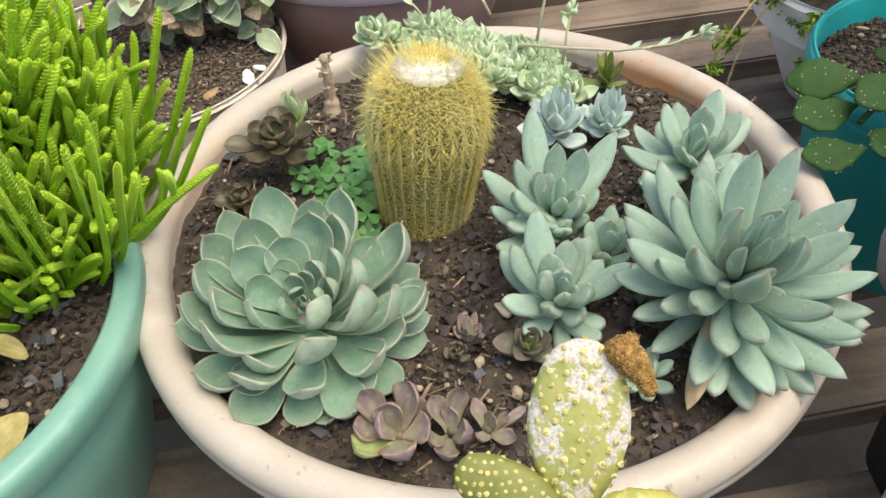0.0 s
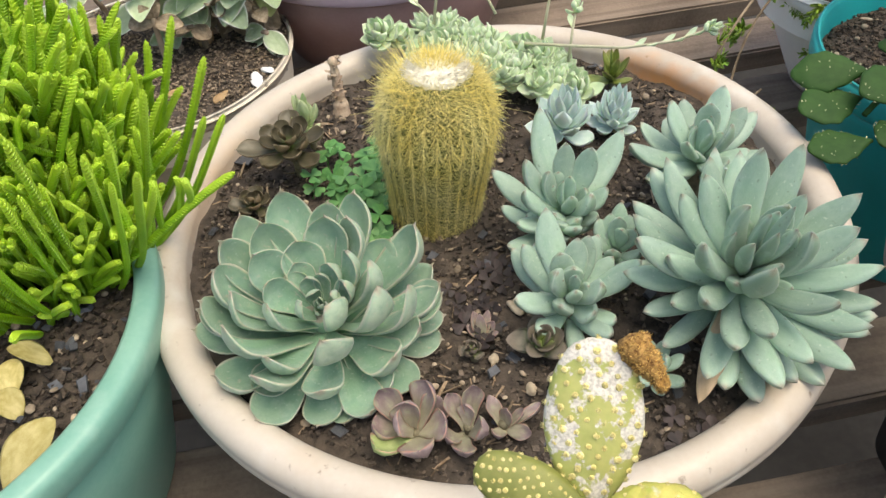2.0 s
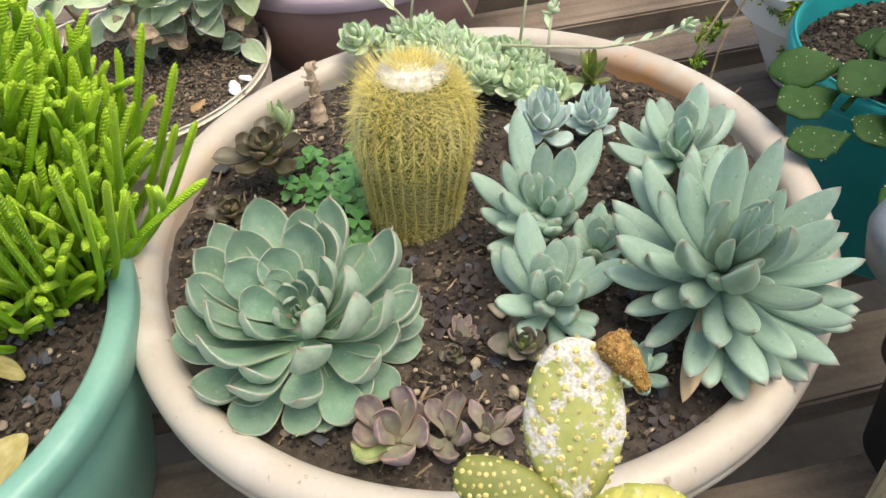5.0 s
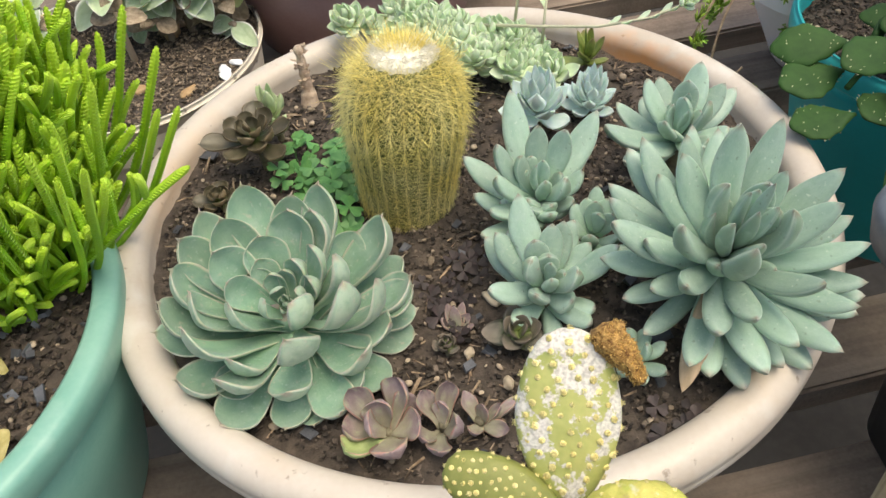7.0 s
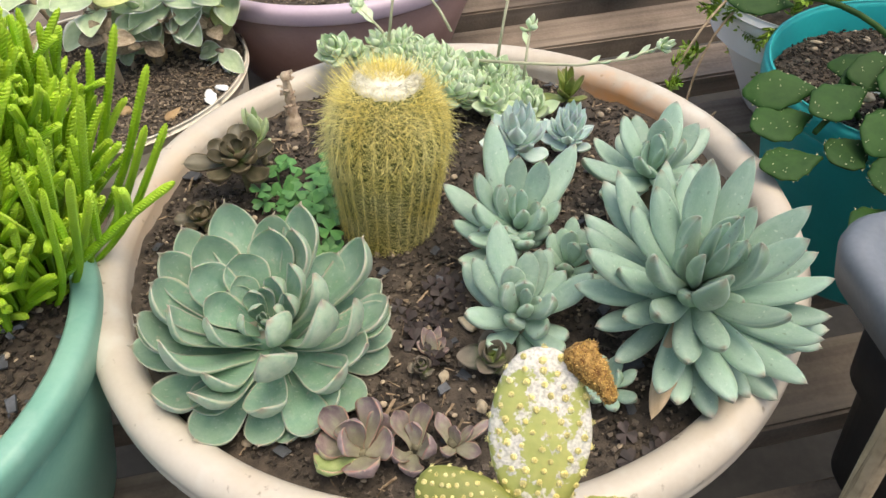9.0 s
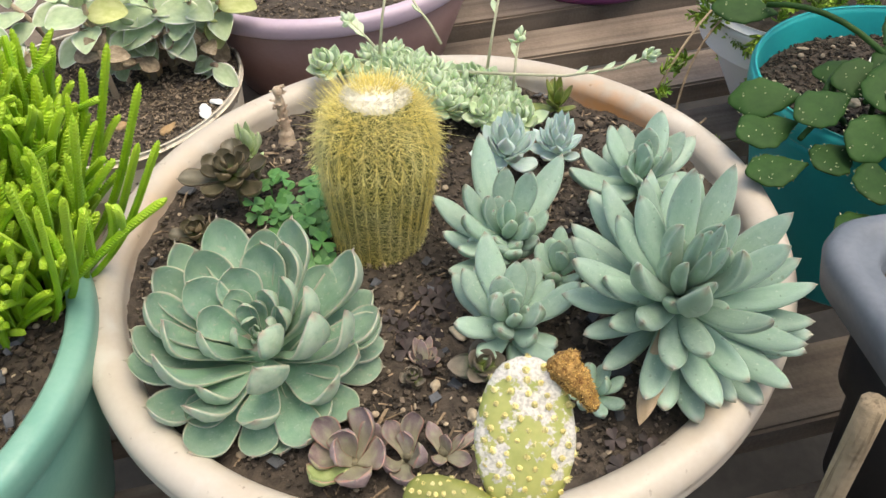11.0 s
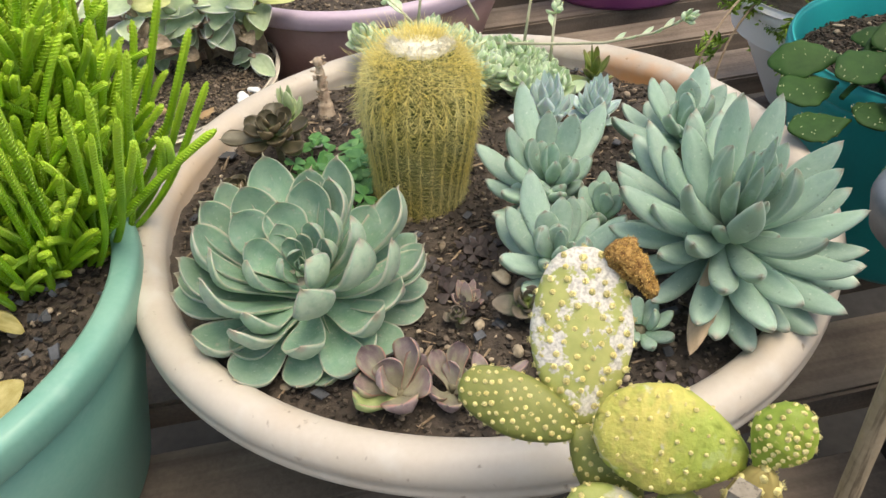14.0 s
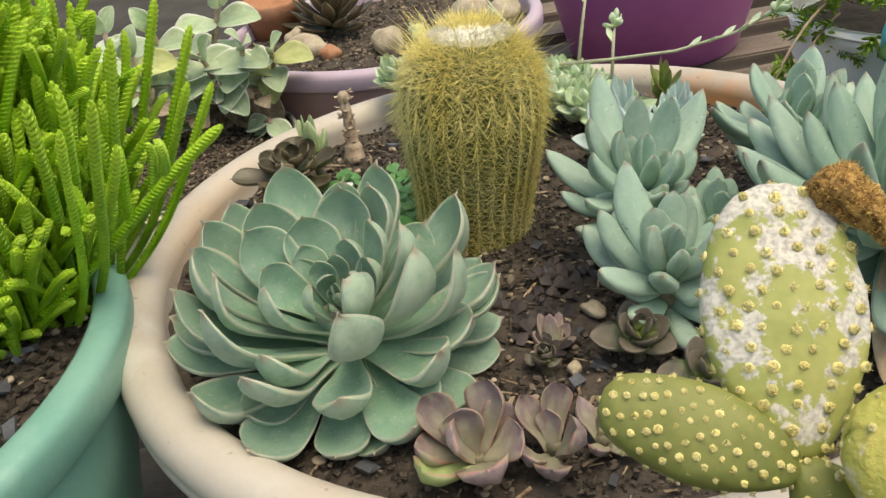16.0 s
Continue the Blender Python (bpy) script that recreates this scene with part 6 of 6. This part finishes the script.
L_FELT = [leaf_mesh("felted_leaf", lambda s: 0.5 * max(0.05, max(0.0, math.sin(math.pi * (0.04 + 0.95 * s) ** 1.05)) ** 0.62), 0.05, c, sg, rings=14, sides=12, spike=0.01, ripple=0.14) for c, sg in ((0.24, -0.12), (0.18, -0.22), (0.28, 0.12))]
felt = base_empty("felted_plant", (-0.30, 0.40, 0.087), "straggling plant with felted grey-green oval leaves", "plant")
rnd = random.Random(61)


def felt_sprig(foot, top, pairs, size, mat, dead=0):
    foot, top = Vector(foot) - felt.location, Vector(top) - felt.location
    pts = bent(foot, top, (rnd.uniform(-0.01, 0.01), rnd.uniform(-0.01, 0.01), 0.012), 12)
    st = link("stem", tube("stem", pts, [0.0040 - 0.0014 * i / 11 for i in range(12)], 7), M_WITHER if dead else M_BARE, felt)
    for k in range(pairs):
        u = 1 - 0.14 * k
        p = pts[max(0, min(11, int(u * 11)))]
        d = (pts[-1] - pts[-3]).normalized()
        a0 = rnd.uniform(0, 180) + 90 * k
        for sd in (0, 180):
            a = radians(a0 + sd)
            o = Vector((math.cos(a), math.sin(a), 0))
            tip = p + (o * (0.95 if k else 0.6) + d * (0.25 if k else 0.9) + Vector((0, -0.2, -0.26 * k))).normalized() * size * (0.62 if k == 0 else rnd.uniform(0.85, 1.15))
            w = size * 0.66 * (0.62 if k == 0 else 1)
            use = M_WITHER if (dead and k > 0) or k > 3 else (M_FELT_BACKLIT if (k > 0 and pairs > 3 and rnd.random() < (0.35 if top.x > 0.05 else 0.12)) else mat)
            link("leaf", L_FELT[rnd.randrange(3)], use, st, leaf_matrix(p, tip, Vector((0, -0.75, 0.9)) + o * 0.25, w, w))


for foot, top, pairs, size in (((-0.27, 0.43, 0.085), (-0.243, 0.372, 0.188), 4, 0.042), ((-0.29, 0.42, 0.085), (-0.285, 0.375, 0.182), 4, 0.044), ((-0.30, 0.41, 0.085), (-0.308, 0.372, 0.165), 3, 0.034),
                               ((-0.34, 0.40, 0.085), (-0.345, 0.355, 0.200), 3, 0.042), ((-0.36, 0.42, 0.085), (-0.33, 0.385, 0.214), 3, 0.040), ((-0.42, 0.43, 0.085), (-0.452, 0.42, 0.175), 2, 0.034),
                               ((-0.42, 0.40, 0.085), (-0.450, 0.375, 0.150), 2, 0.034), ((-0.24, 0.44, 0.085), (-0.222, 0.40, 0.175), 3, 0.040), ((-0.32, 0.44, 0.085), (-0.27, 0.43, 0.22), 3, 0.042),
                               ((-0.38, 0.44, 0.085), (-0.39, 0.42, 0.21), 3, 0.040), ((-0.238, 0.385, 0.085), (-0.240, 0.376, 0.108), 2, 0.031), ((-0.335, 0.375, 0.085), (-0.334, 0.37, 0.120), 2, 0.024)):
    felt_sprig(foot, top, pairs + 1, size * 1.15, M_FELT)
for foot, top in (((-0.345, 0.35, 0.085), (-0.34, 0.34, 0.155)), ((-0.25, 0.40, 0.085), (-0.245, 0.385, 0.135)), ((-0.43, 0.38, 0.085), (-0.44, 0.36, 0.14)), ((-0.29, 0.40, 0.085), (-0.283, 0.372, 0.150)), ((-0.37, 0.40, 0.085), (-0.355, 0.372, 0.165)), ((-0.31, 0.385, 0.085), (-0.315, 0.36, 0.130))):
    felt_sprig(foot, top, 2, 0.030, M_WITHER, 1)


def stone_mesh(name, sx, sy, sz, seed):
    bm = bmesh.new()
    bmesh.ops.create_icosphere(bm, subdivisions=3, radius=0.5)
    for v in bm.verts:
        k = 1 + 0.35 * noise.noise(v.co * 2.2 + Vector((seed, 0, 0))) + 0.10 * noise.noise(v.co * 7 + Vector((0, seed, 0)))
        v.co = Vector((v.co.x * sx, v.co.y * sy, v.co.z * sz)) * k
    for p in bm.faces:
        p.smooth = True
    me = bpy.data.meshes.new(name)
    bm.to_mesh(me)
    bm.free()
    return me


M_CLAY = material("terracotta", (0.42, 0.19, 0.10), (0.55, 0.28, 0.16), 40, 0.85, 0.4, 300)
M_OCHRE = material("ochre_stone", (0.34, 0.21, 0.10), (0.50, 0.35, 0.19), 50, 0.8, 0.4, 300)
for i, (x, y, z, sx, sy, sz, mat, label) in enumerate((
        (-0.210, 0.548, 0.134, 0.050, 0.036, 0.030, M_STONE, "cream rounded stone in the lilac-rimmed pot"), (-0.179, 0.517, 0.131, 0.024, 0.022, 0.020, M_CLAY, "small reddish stone in the lilac-rimmed pot"),
        (-0.111, 0.524, 0.134, 0.050, 0.036, 0.034, M_STONE, "cream rounded stone in the lilac-rimmed pot"), (-0.007, 0.606, 0.134, 0.060, 0.045, 0.035, M_STONE, "cream rounded stone in the lilac-rimmed pot"),
        (0.031, 0.592, 0.134, 0.040, 0.036, 0.030, M_STONE, "cream rounded stone in the lilac-rimmed pot"), (-0.225, 0.590, 0.134, 0.036, 0.030, 0.026, M_STONE, "cream rounded stone in the lilac-rimmed pot"),
        (-0.06, 0.50, 0.132, 0.040, 0.032, 0.026, M_STONE, "cream rounded stone in the lilac-rimmed pot"), (-0.314, 0.396, 0.098, 0.028, 0.024, 0.022, M_OCHRE, "ochre stone on the shallow pot's soil"),
        (-0.324, 0.285, 0.094, 0.016, 0.012, 0.010, M_OCHRE, "small ochre stone on the shallow pot's soil"), (-0.272, 0.275, 0.094, 0.022, 0.012, 0.008, M_OCHRE, "small ochre stone on the shallow pot's soil"),
        (-0.238, 0.303, 0.0945, 0.028, 0.013, 0.005, M_WHITE_POT, "white paint flake inside the shallow pot's rim"), (-0.229, 0.321, 0.0945, 0.018, 0.009, 0.005, M_WHITE_POT, "white paint flake inside the shallow pot's rim"),
        (-0.124, 0.086, 0.163, 0.012, 0.006, 0.004, M_WHITE_POT, "white stone chip on the bowl's soil"), (-0.005, -0.132, 0.162, 0.008, 0.006, 0.006, M_STONE, "pale pebble on the bowl's soil"),
        (0.012, -0.092, 0.164, 0.015, 0.010, 0.007, M_STONE, "cream stone under the blue-green rosette"), (0.356, 0.125, 0.170, 0.012, 0.010, 0.008, M_STONE, "pale pebble on the teal pot's soil"),
        (-0.108, 0.024, 0.164, 0.009, 0.008, 0.007, M_OCHRE, "ochre pebble among the clover"), (0.016, -0.156, 0.163, 0.009, 0.007, 0.007, M_STONE, "pale pebble beside the olive rosette"))):
    tagged(link("stone", stone_mesh("stone", sx, sy, sz, i * 3.1), mat, None, pose(x, y, z, 0, 0, i * 47)), label, "stone", "loose stones")
small_rosette("dark_spiky_rosette", (-0.182, 0.618, 0.125), (-0.182, 0.616, 0.135), (0, -0.1, 0.99), L_POINT, M_DARK, 40, 0.066, 0.074, 0.020, "dark brown many-leaved rosette in the lilac-rimmed pot", 21, group="", inner=0.3)
clay = base_empty("clay_pot", (-0.262, 0.655, 0.125), "small terracotta pot half sunk in the lilac-rimmed pot", "pot")
link("body", lathe("clay_body", [(0, 0.03), (0.032, 0.03), (0.036, 0.044), (0.040, 0.046), (0.042, 0.042), (0.041, 0.028), (0.036, 0.026), (0.030, -0.01), (0, -0.01)], 48), M_CLAY, clay)


# ---- the grey trough on the black tub ----
def rounded_ring(w, d, r, n=8):
    pts = []
    for cx, cy, a0 in ((w / 2 - r, d / 2 - r, 0), (-w / 2 + r, d / 2 - r, 90), (-w / 2 + r, -d / 2 + r, 180), (w / 2 - r, -d / 2 + r, 270)):
        pts += [(cx + r * math.cos(radians(a0 + 90 * i / n)), cy + r * math.sin(radians(a0 + 90 * i / n))) for i in range(n + 1)]
    return pts


def box_pot(name, rows):
    """A rounded rectangular vessel: rows of (width, depth, corner, height) from the inside bottom over the rim to the outside bottom."""
    v, f = [], []
    for w, d, r, z in rows:
        v += [(x, y, z) for x, y in rounded_ring(w, d, r)]
    k = len(v) // len(rows)
    for i in range(len(rows) - 1):
        for j in range(k):
            f.append((i * k + j, i * k + (j + 1) % k, (i + 1) * k + (j + 1) % k, (i + 1) * k + j))
    f += [tuple(range(k))[::-1], tuple(range((len(rows) - 1) * k, len(rows) * k))]
    return mesh_from(name, v, f)


TW, TD = 0.20, 0.26
trough = base_empty("grey_trough", (0.343, -0.185, 0.0), "weathered blue-grey plastic trough with a broad rim", "planter")
TURN_IT = pose(0, 0, 0, 0, 0, 5)
link("rim", box_pot("trough_rim", [(TW - 0.062, TD - 0.062, 0.02, 0.176), (TW - 0.058, TD - 0.058, 0.022, 0.206), (TW - 0.050, TD - 0.050, 0.026, 0.213), (TW - 0.034, TD - 0.034, 0.030, 0.2135), (TW - 0.028, TD - 0.028, 0.032, 0.2165), (TW - 0.010, TD - 0.010, 0.036, 0.2165), (TW - 0.002, TD - 0.002, 0.038, 0.212), (TW, TD, 0.038, 0.206), (TW - 0.006, TD - 0.006, 0.037, 0.186), (TW - 0.012, TD - 0.012, 0.036, 0.184), (TW - 0.05, TD - 0.05, 0.03, 0.182)]), M_GREY_POT, trough, TURN_IT)
link("body", box_pot("trough_body", [(TW - 0.056, TD - 0.040, 0.03, 0.184), (TW - 0.060, TD - 0.044, 0.03, 0.13), (TW - 0.064, TD - 0.046, 0.03, 0.10), (TW - 0.078, TD - 0.060, 0.03, 0.092), (TW - 0.088, TD - 0.066, 0.03, 0.0)]), M_BLACK_POT, trough, pose(0, 0, 0, 0, 0, 4), "black plastic lower tub")
tagged(link("trough_soil", box_pot("trough_soil", [(TW - 0.064, TD - 0.064, 0.02, 0.172), (TW - 0.064, TD - 0.064, 0.02, 0.194)]), M_SOIL, None, Matrix.Translation(trough.location) @ TURN_IT), "dark soil in the grey trough", "soil", kind="stuff")

# ---- fallen yellow leaves in the mint pot ----
M_YELLOW = material("fallen_yellow_leaf", (0.40, 0.33, 0.10), (0.58, 0.50, 0.22), 5, 0.6, 0.1, 60, thing=0.15)
for x, y, z, a, ln, wd in ((-0.292, -0.128, 0.184, 75, 0.030, 0.015), (-0.300, -0.142, 0.180, 10, 0.026, 0.017), (-0.268, -0.196, 0.181, -20, 0.044, 0.026), (-0.296, -0.160, 0.178, 50, 0.024, 0.018)):
    m = pose(x, y, z, 14, 10, a) @ Matrix.Translation((0, -ln / 2, 0)) @ Matrix.Diagonal((wd, ln, wd, 1))
    tagged(link("fallen_leaf", L_FELT[1], M_YELLOW, None, m), "yellowed fallen leaf lying on the mint pot's soil", "leaf", "fallen leaves")

# ---- a pale plastic tag in the teal pot ----
bm = bmesh.new()
bmesh.ops.create_cube(bm, size=1.0)
bmesh.ops.scale(bm, vec=(0.014, 0.046, 0.0018), verts=bm.verts)
bmesh.ops.bevel(bm, geom=bm.edges[:], offset=0.0006, segments=2, affect='EDGES')
me = bpy.data.meshes.new("plant_tag")
bm.to_mesh(me)
bm.free()
tagged(link("plant_tag", me, M_WHITE_POT, None, pose(0.377, 0.148, 0.180, 24, 0, -40)), "blank pale plastic plant tag leaning in the teal pot", "plant tag")
